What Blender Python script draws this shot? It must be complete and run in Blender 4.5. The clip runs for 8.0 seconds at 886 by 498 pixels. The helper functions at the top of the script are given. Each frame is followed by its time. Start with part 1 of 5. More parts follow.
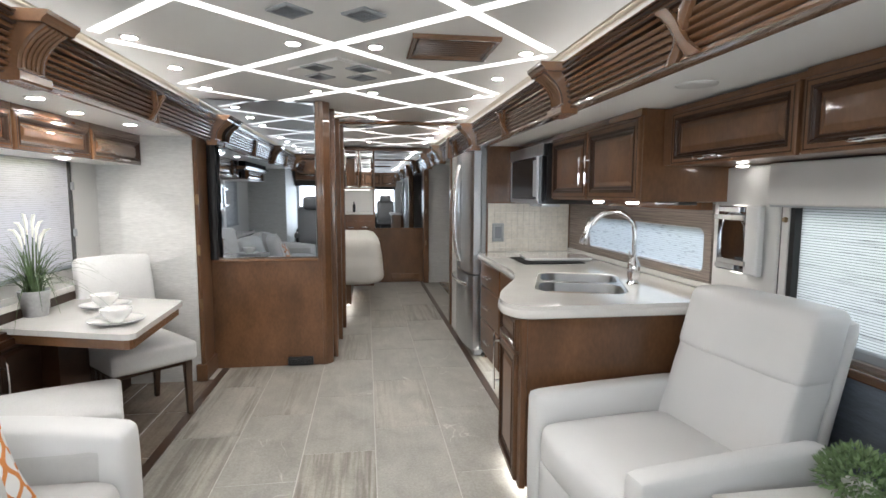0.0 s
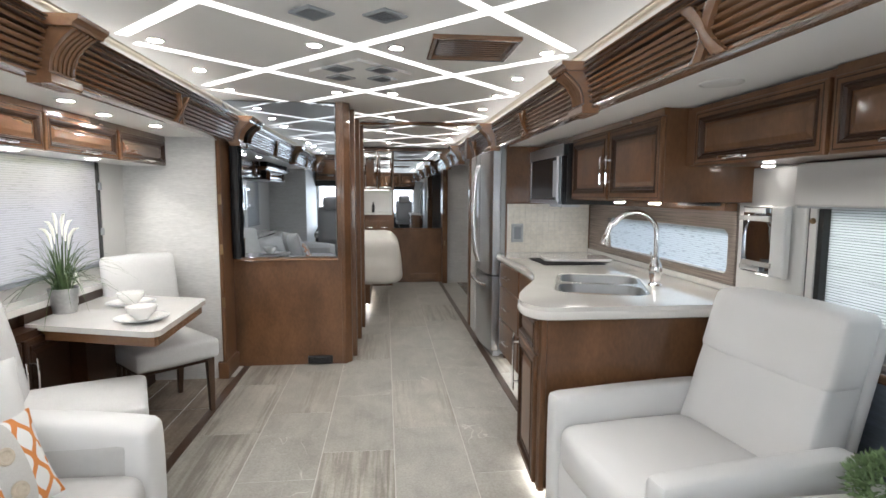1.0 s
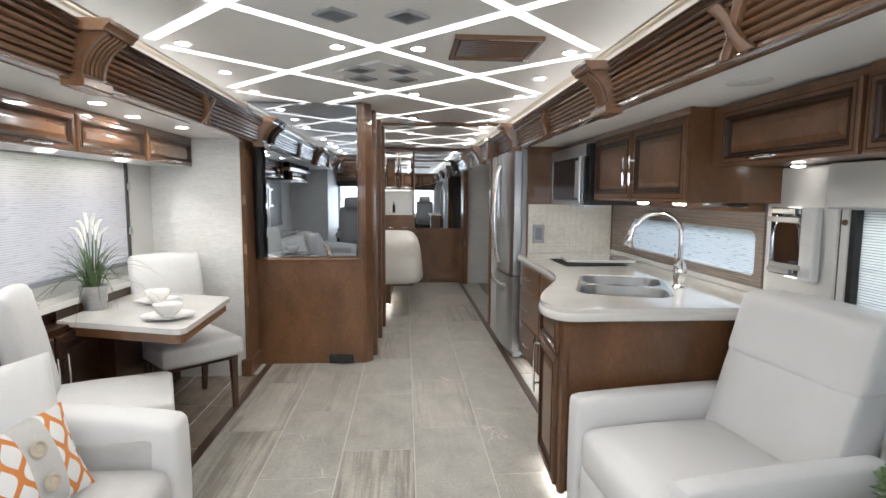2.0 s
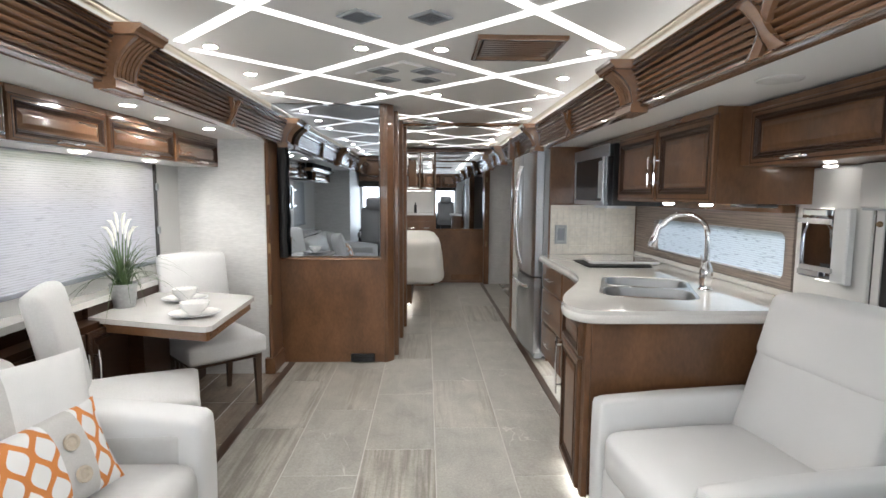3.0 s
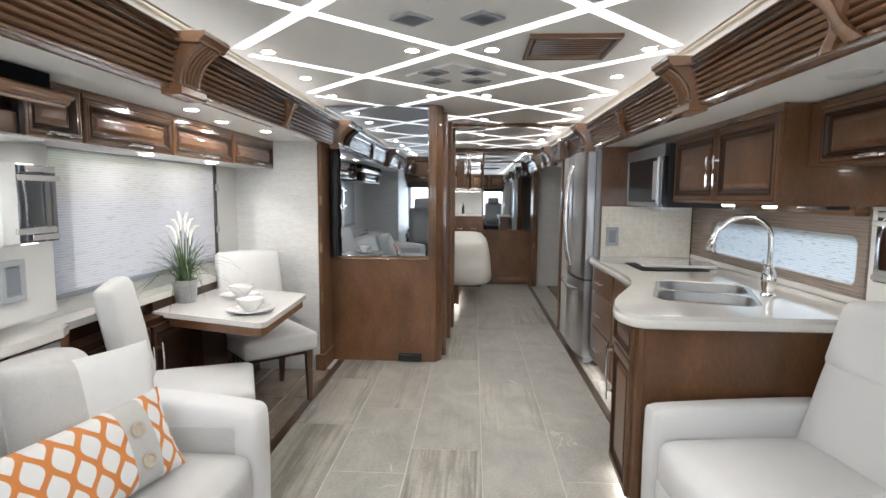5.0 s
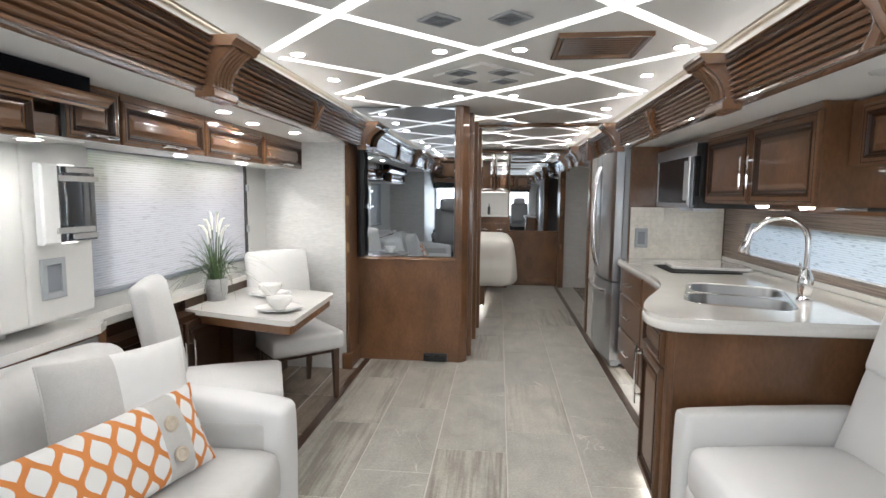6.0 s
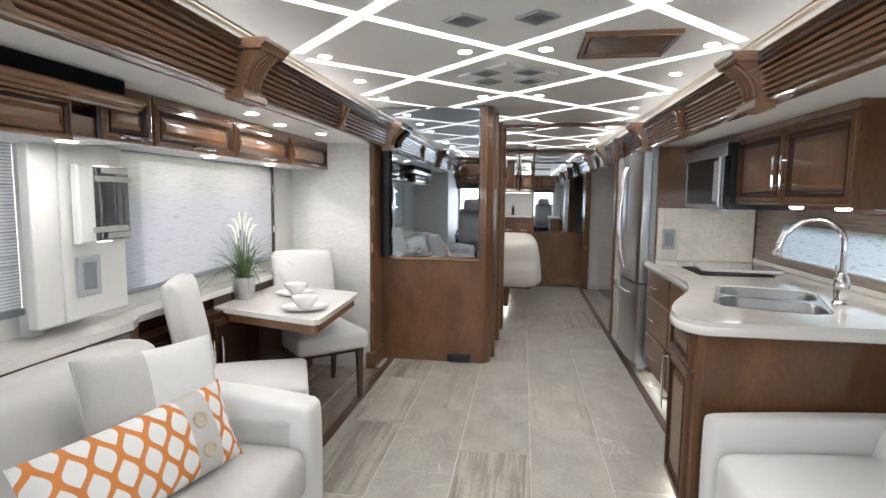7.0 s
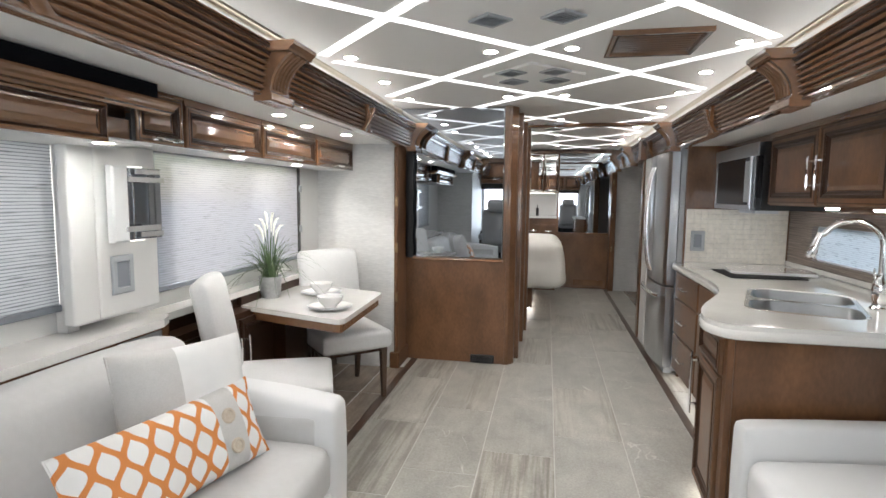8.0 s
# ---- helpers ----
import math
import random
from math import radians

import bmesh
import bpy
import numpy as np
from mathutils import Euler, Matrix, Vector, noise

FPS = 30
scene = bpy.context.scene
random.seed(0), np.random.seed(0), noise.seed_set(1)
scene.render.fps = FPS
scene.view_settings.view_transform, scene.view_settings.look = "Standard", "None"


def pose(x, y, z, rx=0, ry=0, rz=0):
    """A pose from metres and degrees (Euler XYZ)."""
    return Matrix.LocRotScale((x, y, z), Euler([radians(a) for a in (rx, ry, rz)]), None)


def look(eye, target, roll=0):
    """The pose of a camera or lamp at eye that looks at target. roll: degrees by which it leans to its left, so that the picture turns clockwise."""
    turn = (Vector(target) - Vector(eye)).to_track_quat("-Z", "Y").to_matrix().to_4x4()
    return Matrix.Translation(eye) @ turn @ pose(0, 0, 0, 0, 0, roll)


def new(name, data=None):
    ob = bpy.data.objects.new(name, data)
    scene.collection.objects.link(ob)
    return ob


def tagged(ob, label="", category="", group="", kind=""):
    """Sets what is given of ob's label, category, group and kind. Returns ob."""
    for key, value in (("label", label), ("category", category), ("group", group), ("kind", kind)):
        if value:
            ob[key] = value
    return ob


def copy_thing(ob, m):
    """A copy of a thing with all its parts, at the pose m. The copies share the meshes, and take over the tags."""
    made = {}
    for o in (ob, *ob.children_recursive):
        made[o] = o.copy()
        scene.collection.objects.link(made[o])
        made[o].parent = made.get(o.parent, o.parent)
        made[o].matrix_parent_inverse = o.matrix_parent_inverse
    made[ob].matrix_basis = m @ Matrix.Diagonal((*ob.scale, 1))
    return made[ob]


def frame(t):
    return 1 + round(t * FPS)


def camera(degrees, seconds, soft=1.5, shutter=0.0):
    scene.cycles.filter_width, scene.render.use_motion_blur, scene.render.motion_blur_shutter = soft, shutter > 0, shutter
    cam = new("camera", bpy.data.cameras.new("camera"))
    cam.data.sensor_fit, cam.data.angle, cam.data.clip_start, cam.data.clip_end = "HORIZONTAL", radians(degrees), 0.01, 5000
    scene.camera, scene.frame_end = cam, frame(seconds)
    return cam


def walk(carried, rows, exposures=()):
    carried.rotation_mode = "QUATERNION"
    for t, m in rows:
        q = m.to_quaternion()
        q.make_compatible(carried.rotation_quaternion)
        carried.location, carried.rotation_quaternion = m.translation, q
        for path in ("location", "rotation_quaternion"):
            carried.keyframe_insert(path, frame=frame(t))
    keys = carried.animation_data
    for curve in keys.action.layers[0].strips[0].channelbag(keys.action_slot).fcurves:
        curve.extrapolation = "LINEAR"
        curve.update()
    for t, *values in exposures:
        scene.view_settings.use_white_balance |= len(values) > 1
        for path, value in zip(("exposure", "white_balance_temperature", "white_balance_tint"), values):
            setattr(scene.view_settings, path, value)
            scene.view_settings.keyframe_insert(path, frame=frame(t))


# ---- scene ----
cam = camera(79.6, 8.0, soft=1.6)
YAW = [(0.0, -8.17), (0.5, -7.20), (1.0, -6.19), (1.5, -5.09), (3.0, -1.78), (3.5, -0.46), (4.0, 0.78),
       (4.5, 1.97), (6.0, 6.0), (6.5, 7.28), (7.0, 8.51), (7.5, 9.75), (8.0, 11.03)]
walk(cam, [(t, pose(0.021 - 0.042 * t / 8, 0, 1.4, 90 - 5.87 + 0.23 * t / 8, 0, a) @ pose(0, 0, 0, 0, 0, 0.17 + 0.45 * t / 8))
           for t, a in YAW], exposures=[(0.0, 1.52, 6360, 10), (8.0, 1.52, 6360, 10)])

# ---------- light from outside ----------
world = bpy.data.worlds.new("sky")
scene.world = world
world.use_nodes = True
SUN_WAY = Vector((0.42, 1.0, -0.245)).normalized()
sky = world.node_tree.nodes.new("ShaderNodeTexSky")
sky.sky_type, sky.sun_disc = "NISHITA", False
sky.sun_elevation = math.asin(-SUN_WAY.z)
sky.sun_rotation = math.atan2(-SUN_WAY.x, -SUN_WAY.y)
world.node_tree.links.new(sky.outputs[0], world.node_tree.nodes["Background"].inputs[0])
world.node_tree.nodes["Background"].inputs[1].default_value = 0.15
sun = new("sun", bpy.data.lights.new("sun", "SUN"))
sun.data.energy, sun.data.angle, sun.data.color = 2.5, radians(0.6), (1.0, 0.97, 0.92)
sun.matrix_world = look((0, 0, 10), Vector((0, 0, 10)) + SUN_WAY)
day = new("window_daylight", bpy.data.lights.new("window_daylight", "AREA"))
day.data.shape, day.data.size, day.data.size_y = "RECTANGLE", 3.6, 0.8
day.data.energy, day.data.color = 30.0, (0.93, 0.97, 1.0)
day.matrix_world = Matrix.Translation((2.75, 2.3, 2.05)) @ Matrix(((0, -0.57, 0.82, 0), (1, 0, 0, 0), (0, 0.82, 0.57, 0), (0, 0, 0, 1)))
front = new("windshield_daylight", bpy.data.lights.new("windshield_daylight", "AREA"))
front.data.shape, front.data.size, front.data.size_y = "RECTANGLE", 2.2, 0.8
front.data.energy, front.data.color = 17.0, (0.88, 0.95, 1.0)
front.matrix_world = look((-0.14, -1.76, 1.17), (-0.14, 0.0, 1.17))
LED = 0.72
PUCK = 88.0
COVE = 1.5

# ---------- mesh helpers ----------
def mesh_of(name, bm, mat, smooth=False):
    me = bpy.data.meshes.new(name)
    bmesh.ops.recalc_face_normals(bm, faces=bm.faces)
    bm.to_mesh(me)
    bm.free()
    for m in (mat if isinstance(mat, (list, tuple)) else [mat]):
        me.materials.append(m)
    if smooth:
        for p in me.polygons:
            p.use_smooth = True
        me.set_sharp_from_angle(angle=radians(38))
    return me


def part(name, bm, mat, parent, label="", smooth=False):
    ob = new(name, mesh_of(name, bm, mat, smooth))
    ob.parent = parent
    if label:
        tagged(ob, label)
    return ob


def thing(name, label, category, group="", at=(0, 0, 0), turn=0):
    ob = new(name)
    ob.empty_display_size = 0.1
    ob.matrix_basis = pose(*at, 0, 0, turn)
    return tagged(ob, label, category, group)


def fixed(name, bm, mat, label="", smooth=False):
    return tagged(new(name, mesh_of(name, bm, mat, smooth)), label, name.split("_")[0], kind="structure")


def B():
    return bmesh.new()


def box(bm, x0, x1, y0, y1, z0, z1, bev=0.0, seg=1):
    lo, hi = [min(a, b) for a, b in ((x0, x1), (y0, y1), (z0, z1))], [max(a, b) for a, b in ((x0, x1), (y0, y1), (z0, z1))]
    vs = [bm.verts.new((lo[0] if i & 1 == 0 else hi[0], lo[1] if i & 2 == 0 else hi[1], lo[2] if i & 4 == 0 else hi[2])) for i in range(8)]
    fs = [bm.faces.new([vs[i] for i in q]) for q in ((0, 2, 3, 1), (4, 5, 7, 6), (0, 1, 5, 4), (2, 6, 7, 3), (0, 4, 6, 2), (1, 3, 7, 5))]
    if bev > 0:
        es = list({e for f in fs for e in f.edges})
        bmesh.ops.bevel(bm, geom=es, offset=bev, segments=seg, affect="EDGES", profile=0.5)
    return bm


def bbox(*a, **k):
    return box(B(), *a, **k)


def prism(bm, outline, a, b, place):
    """A solid whose outline (u, v) runs from a to b; place(u, v, s) gives the point."""
    n = len(outline)
    rows = [[bm.verts.new(place(u, v, s)) for u, v in outline] for s in (a, b)]
    for i in range(n):
        j = (i + 1) % n
        bm.faces.new((rows[0][i], rows[0][j], rows[1][j], rows[1][i]))
    bm.faces.new(rows[0][::-1])
    bm.faces.new(rows[1])
    return bm


def along_y(u, v, s):
    return (u, s, v)


def along_z(u, v, s):
    return (u, v, s)


def along_x(u, v, s):
    return (s, u, v)


def tube(bm, pts, radius, sides=10, cap=True):
    """A tube along points; radius is a number or one for each point."""
    pts = [Vector(p) for p in pts]
    rr = radius if isinstance(radius, (list, tuple)) else [radius] * len(pts)
    rings, up = [], Vector((0.13, 0.21, 0.97))
    for i, p in enumerate(pts):
        d = (pts[min(i + 1, len(pts) - 1)] - pts[max(i - 1, 0)]).normalized()
        if abs(d.dot(up)) > 0.95:
            up = Vector((0.9, 0.3, 0.1))
        s = d.cross(up).normalized()
        t = s.cross(d)
        up = t
        rings.append([bm.verts.new(p + (s * math.cos(k * math.tau / sides) + t * math.sin(k * math.tau / sides)) * rr[i]) for k in range(sides)])
    for a, b in zip(rings, rings[1:]):
        for k in range(sides):
            bm.faces.new((a[k], a[(k + 1) % sides], b[(k + 1) % sides], b[k]))
    if cap:
        bm.faces.new(rings[0][::-1])
        bm.faces.new(rings[-1])
    return bm


def lathe(bm, prof, at=(0, 0, 0), sides=32, cap=False):
    """Turn a profile (radius, height) round the upright through at."""
    rings = [[bm.verts.new((at[0] + r * math.cos(k * math.tau / sides), at[1] + r * math.sin(k * math.tau / sides), at[2] + z)) for k in range(sides)] for r, z in prof]
    for a, b in zip(rings, rings[1:]):
        for k in range(sides):
            bm.faces.new((a[k], a[(k + 1) % sides], b[(k + 1) % sides], b[k]))
    if cap:
        bm.faces.new(rings[0][::-1])
        bm.faces.new(rings[-1])
    return bm


def soft(size, r, puff=(0, 0, 0), n=10, wrinkle=0.0, seed=0.0, shape=None):
    """A padded block round the origin: rounded edges of radius r, faces swollen by puff, slight wrinkles; shape(p) bends it."""
    bm = B()
    bmesh.ops.create_cube(bm, size=2.0)
    bmesh.ops.subdivide_edges(bm, edges=bm.edges[:], cuts=n, use_grid_fill=True)
    h = Vector(size) / 2
    inner = Vector([max(a - r, 0.001) for a in h])
    for v in bm.verts:
        u = v.co.copy()
        # crowd the grid towards the edges
        w = Vector([math.copysign(1 - (1 - abs(c)) ** 1.5, c) for c in u])
        p = Vector((w.x * h.x, w.y * h.y, w.z * h.z))
        q = Vector([max(-i, min(i, c)) for i, c in zip(inner, p)])
        d = p - q
        if d.length > 1e-9:
            p = q + d.normalized() * r
        fall = [(1 - w[1] ** 2) * (1 - w[2] ** 2), (1 - w[0] ** 2) * (1 - w[2] ** 2), (1 - w[0] ** 2) * (1 - w[1] ** 2)]
        for k in range(3):
            p[k] += puff[k] * fall[k] * (w[k] ** 3)
        if wrinkle:
            nn = noise.noise_vector(p * 9 + Vector((seed, seed * 2, 0)))
            p += nn * wrinkle
        v.co = shape(p) if shape else p
    return bm


def moved(bm, m):
    bm.transform(m)
    return bm


def frame_axes(origin, right, up):
    """Places (u, v, n): u along right, v along up, n out of the face."""
    r, u = Vector(right).normalized(), Vector(up).normalized()
    n = r.cross(u)
    return Matrix(((r.x, u.x, n.x, origin[0]), (r.y, u.y, n.y, origin[1]), (r.z, u.z, n.z, origin[2]), (0, 0, 0, 1)))


def rings_mesh(w, h, rings, cap=True, back=True):
    """Nested rectangles: (inset, height) from outside to inside."""
    bm = B()
    rows = []
    for ins, z in rings:
        rows.append([bm.verts.new(c) for c in ((ins, ins, z), (w - ins, ins, z), (w - ins, h - ins, z), (ins, h - ins, z))])
    for a, b in zip(rows, rows[1:]):
        for k in range(4):
            bm.faces.new((a[k], a[(k + 1) % 4], b[(k + 1) % 4], b[k]))
    if cap:
        bm.faces.new(rows[-1])
    if back:
        bm.faces.new(rows[0][::-1])
    return bm


def pull(parent, m, length, upright=False, mat=None):
    """A bar pull on two feet, in the plane of a door."""
    bm = B()
    a = length / 2
    ax = (lambda s: (0, s)) if upright else (lambda s: (s, 0))
    tube(bm, [(*ax(-a), 0.028), (*ax(-a * 0.85), 0.03), (*ax(0), 0.032), (*ax(a * 0.85), 0.03), (*ax(a), 0.028)], [0.004, 0.006, 0.0055, 0.006, 0.004], 8)
    for s in (-a * 0.7, a * 0.7):
        tube(bm, [(*ax(s), 0), (*ax(s), 0.03)], [0.008, 0.005], 8)
    return part("handle", moved(bm, m), mat or M_chrome, parent, "chrome bar handle", True)


def door_leaf(parent, origin, right, up, w, h, mat, rail=0.055, handle=None, name="door", length=0.12, thick=0.02):
    """A raised-panel cabinet door. handle: (u, v, upright)."""
    m = frame_axes(origin, right, up)
    t = thick
    d = part(name, moved(rings_mesh(w, h, [(0, 0), (0, t - 0.005), (0.004, t - 0.001), (0.008, t), (rail * 0.55, t), (rail * 0.56, t - 0.016)], cap=True), m), mat, parent)
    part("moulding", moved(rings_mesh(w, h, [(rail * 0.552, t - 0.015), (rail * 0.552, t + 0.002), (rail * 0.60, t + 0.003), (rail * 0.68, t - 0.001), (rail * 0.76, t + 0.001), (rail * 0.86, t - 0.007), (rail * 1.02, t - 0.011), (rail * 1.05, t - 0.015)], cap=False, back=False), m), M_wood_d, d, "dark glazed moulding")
    part("panel", moved(rings_mesh(w - 2 * rail - 0.004, h - 2 * rail - 0.004, [(0.003, 0), (0.003, 0.003), (0.008, 0.003), (0.024, 0.010), (0.028, 0.0105)]), m @ Matrix.Translation((rail + 0.002, rail + 0.002, t - 0.0155))), mat, d)
    if rail > 0.04:
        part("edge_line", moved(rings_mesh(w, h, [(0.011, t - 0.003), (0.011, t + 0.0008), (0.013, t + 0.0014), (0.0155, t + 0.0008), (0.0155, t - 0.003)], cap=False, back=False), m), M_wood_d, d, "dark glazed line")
    if handle:
        pull(d, m @ Matrix.Translation((handle[0], handle[1], t)), length, handle[2])
    return d

# ---------- materials ----------
def material(name, color, rough=0.5, metal=0.0, coat=0.0, vary=0.0, scale=4.0, stretch=(1, 1, 1), fine=0.0, fine_scale=60.0, bump=0.0, bump_scale=120.0,
             dark=None, emit=0.0, spec=0.5, rough_vary=0.0, trans=0.0, per_object=0.0):
    m = bpy.data.materials.new(name)
    m.use_nodes = True
    nt = m.node_tree
    b = nt.nodes["Principled BSDF"]
    b.inputs["Base Color"].default_value = (*color, 1)
    b.inputs["Roughness"].default_value = rough
    b.inputs["Metallic"].default_value = metal
    b.inputs["Coat Weight"].default_value = coat
    b.inputs["Coat Roughness"].default_value = 0.06
    b.inputs["Specular IOR Level"].default_value = spec
    b.inputs["Transmission Weight"].default_value = trans
    if emit:
        b.inputs["Emission Color"].default_value = (*color, 1)
        b.inputs["Emission Strength"].default_value = emit
    co = nt.nodes.new("ShaderNodeTexCoord")
    mp = nt.nodes.new("ShaderNodeMapping")
    mp.inputs["Scale"].default_value = stretch
    nt.links.new(co.outputs["Object"], mp.inputs["Vector"])
    link = nt.links.new
    last = None
    if vary or fine:
        n1 = nt.nodes.new("ShaderNodeTexNoise")
        n1.inputs["Scale"].default_value = scale
        n1.inputs["Detail"].default_value = 5
        link(mp.outputs[0], n1.inputs["Vector"])
        n2 = nt.nodes.new("ShaderNodeTexNoise")
        n2.inputs["Scale"].default_value = fine_scale
        n2.inputs["Detail"].default_value = 3
        link(mp.outputs[0], n2.inputs["Vector"])
        r1 = nt.nodes.new("ShaderNodeMapRange")
        r1.inputs[1].default_value, r1.inputs[2].default_value = 0.3, 0.7
        link(n1.outputs[0], r1.inputs[0])
        mix = nt.nodes.new("ShaderNodeMix")
        mix.data_type = "RGBA"
        low = dark or tuple(c * (1 - vary) for c in color)
        mix.inputs[6].default_value = (*low, 1)
        mix.inputs[7].default_value = (*color, 1)
        link(r1.outputs[0], mix.inputs[0])
        last = mix.outputs[2]
        if fine:
            r2 = nt.nodes.new("ShaderNodeMapRange")
            r2.inputs[1].default_value, r2.inputs[2].default_value = 0.3, 0.7
            r2.inputs[3].default_value, r2.inputs[4].default_value = 1 - fine, 1 + fine * 0.5
            link(n2.outputs[0], r2.inputs[0])
            mul = nt.nodes.new("ShaderNodeVectorMath")
            mul.operation = "SCALE"
            link(last, mul.inputs[0])
            link(r2.outputs[0], mul.inputs["Scale"])
            last = mul.outputs[0]
        if rough_vary:
            r3 = nt.nodes.new("ShaderNodeMapRange")
            r3.inputs[3].default_value, r3.inputs[4].default_value = rough - rough_vary, rough + rough_vary
            link(n1.outputs[0], r3.inputs[0])
            link(r3.outputs[0], b.inputs["Roughness"])
    if per_object and last:
        oi = nt.nodes.new("ShaderNodeObjectInfo")
        r4 = nt.nodes.new("ShaderNodeMapRange")
        r4.inputs[3].default_value, r4.inputs[4].default_value = 1 - per_object, 1 + per_object
        link(oi.outputs["Random"], r4.inputs[0])
        mul = nt.nodes.new("ShaderNodeVectorMath")
        mul.operation = "SCALE"
        link(last, mul.inputs[0])
        link(r4.outputs[0], mul.inputs["Scale"])
        last = mul.outputs[0]
    if last:
        link(last, b.inputs["Base Color"])
    if bump:
        n3 = nt.nodes.new("ShaderNodeTexNoise")
        n3.inputs["Scale"].default_value = bump_scale
        n3.inputs["Detail"].default_value = 3
        link(mp.outputs[0], n3.inputs["Vector"])
        bp = nt.nodes.new("ShaderNodeBump")
        bp.inputs["Strength"].default_value = bump
        bp.inputs["Distance"].default_value = 0.004
        link(n3.outputs[0], bp.inputs["Height"])
        link(bp.outputs[0], b.inputs["Normal"])
    return m


WOOD, WOOD_LOW = (0.195, 0.092, 0.042), (0.098, 0.046, 0.021)
M_wood = material("wood_upright_grain", WOOD, 0.34, spec=0.4, coat=0.45, dark=WOOD_LOW, vary=0.5, scale=3.4, stretch=(1.5, 1.5, 0.75), fine=0.16, fine_scale=45, bump=0.03, rough_vary=0.06)
M_wood_y = material("wood_long_grain", (0.225, 0.112, 0.055), 0.20, spec=0.5, coat=1.0, dark=(0.125, 0.062, 0.031), vary=0.5, scale=3, stretch=(1.6, 0.3, 1.6), fine=0.10, fine_scale=45, bump=0.01, rough_vary=0.04)
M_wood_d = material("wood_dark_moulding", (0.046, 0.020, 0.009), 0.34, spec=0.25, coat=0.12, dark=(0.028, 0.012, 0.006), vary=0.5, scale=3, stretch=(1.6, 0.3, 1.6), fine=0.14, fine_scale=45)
M_leg = material("dark_stained_legs", (0.085, 0.045, 0.025), 0.35, coat=0.3, vary=0.4, scale=5, stretch=(2, 2, 0.5), fine=0.1)
M_strip = material("dark_wood_strip", (0.085, 0.05, 0.032), 0.35, coat=0.3, vary=0.4, scale=6, stretch=(1, 0.2, 1), fine=0.1)
M_white = material("white_panel", (0.66, 0.655, 0.64), 0.5, vary=0.04, scale=3, bump=0.05, bump_scale=90)
M_ceiling = material("padded_ceiling", (0.80, 0.795, 0.78), 0.6, vary=0.04, scale=2, bump=0.06, bump_scale=140)
M_paper = material("textured_wallpaper", (0.68, 0.676, 0.664), 0.65, vary=0.07, scale=5, stretch=(1, 1, 5), fine=0.10, fine_scale=24, bump=0.5, bump_scale=22)
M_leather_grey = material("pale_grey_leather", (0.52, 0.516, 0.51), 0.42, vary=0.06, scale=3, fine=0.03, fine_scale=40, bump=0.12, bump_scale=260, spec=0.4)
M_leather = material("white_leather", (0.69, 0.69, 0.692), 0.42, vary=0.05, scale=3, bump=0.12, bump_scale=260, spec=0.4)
M_fabric = material("white_fabric", (0.63, 0.628, 0.625), 0.75, vary=0.06, scale=6, fine=0.05, fine_scale=120, bump=0.25, bump_scale=240)
M_quartz = material("cream_quartz", (0.73, 0.715, 0.685), 0.07, coat=0.6, vary=0.06, scale=7, fine=0.05, fine_scale=160)
M_steel = material("brushed_steel", (0.60, 0.62, 0.65), 0.31, metal=1.0, vary=0.08, scale=6, stretch=(1, 1, 0.05), fine=0.05, fine_scale=90)
# bowl steel, its colour darkened to carry the shade inside the sink
M_bowl_shaded = material("shaded_bowl_steel", (0.27, 0.275, 0.285), 0.28, metal=0.95, vary=0.08, scale=14, fine=0.04)
M_satin = material("satin_steel", (0.84, 0.845, 0.85), 0.26, metal=1.0)
M_chrome = material("polished_chrome", (0.82, 0.82, 0.83), 0.06, metal=1.0)
M_brass = material("aged_brass", (0.27, 0.185, 0.105), 0.3, metal=1.0)
M_gold = material("champagne_trim", (0.58, 0.52, 0.42), 0.3, metal=0.9)
M_mirror = material("tinted_mirror", (0.42, 0.45, 0.485), 0.01, metal=1.0)
M_clearmirror = material("mirror", (0.86, 0.87, 0.88), 0.02, metal=1.0)
M_black = material("black_plastic", (0.012, 0.012, 0.013), 0.35, vary=0.2, scale=8)
M_void = material("matt_black", (0.006, 0.006, 0.008), 0.8, spec=0.1)
M_rubber = material("black_rubber", (0.01, 0.01, 0.011), 0.6)
M_glassdark = material("dark_glass", (0.010, 0.010, 0.012), 0.05, spec=0.3)
M_hob = material("hob_glass", (0.006, 0.006, 0.007), 0.5, spec=0.08)
M_grey = material("grey_plastic", (0.36, 0.38, 0.40), 0.4)
M_greyvinyl = material("grey_vinyl", (0.30, 0.30, 0.30), 0.5, vary=0.08, bump=0.1)
M_china = material("glazed_china", (0.84, 0.83, 0.81), 0.1, coat=0.8)
M_silver = material("silver_band", (0.32, 0.33, 0.35), 0.35, metal=0.6)
M_zinc = material("galvanised_zinc", (0.46, 0.47, 0.48), 0.36, metal=0.85, vary=0.2, scale=18, fine=0.1)
M_grout = material("grout", (0.60, 0.585, 0.55), 0.8, fine=0.1, vary=0.1)
M_bed = material("cream_bedspread", (0.72, 0.695, 0.645), 0.75, vary=0.06, scale=5, bump=0.2, bump_scale=60)
M_leaf = material("leaf_green", (0.27, 0.40, 0.19), 0.45, vary=0.5, scale=20, fine=0.2)
M_grass = material("grass_blade", (0.075, 0.13, 0.045), 0.5, vary=0.5, scale=20, fine=0.2)
M_petal = material("white_petal", (0.80, 0.80, 0.72), 0.5, vary=0.06, scale=20)
M_linen = material("grey_linen", (0.56, 0.55, 0.535), 0.85, vary=0.05, scale=30, fine=0.06, fine_scale=220, bump=0.3, bump_scale=300)
M_button = material("pale_wood_button", (0.55, 0.48, 0.38), 0.5, vary=0.2, scale=60)
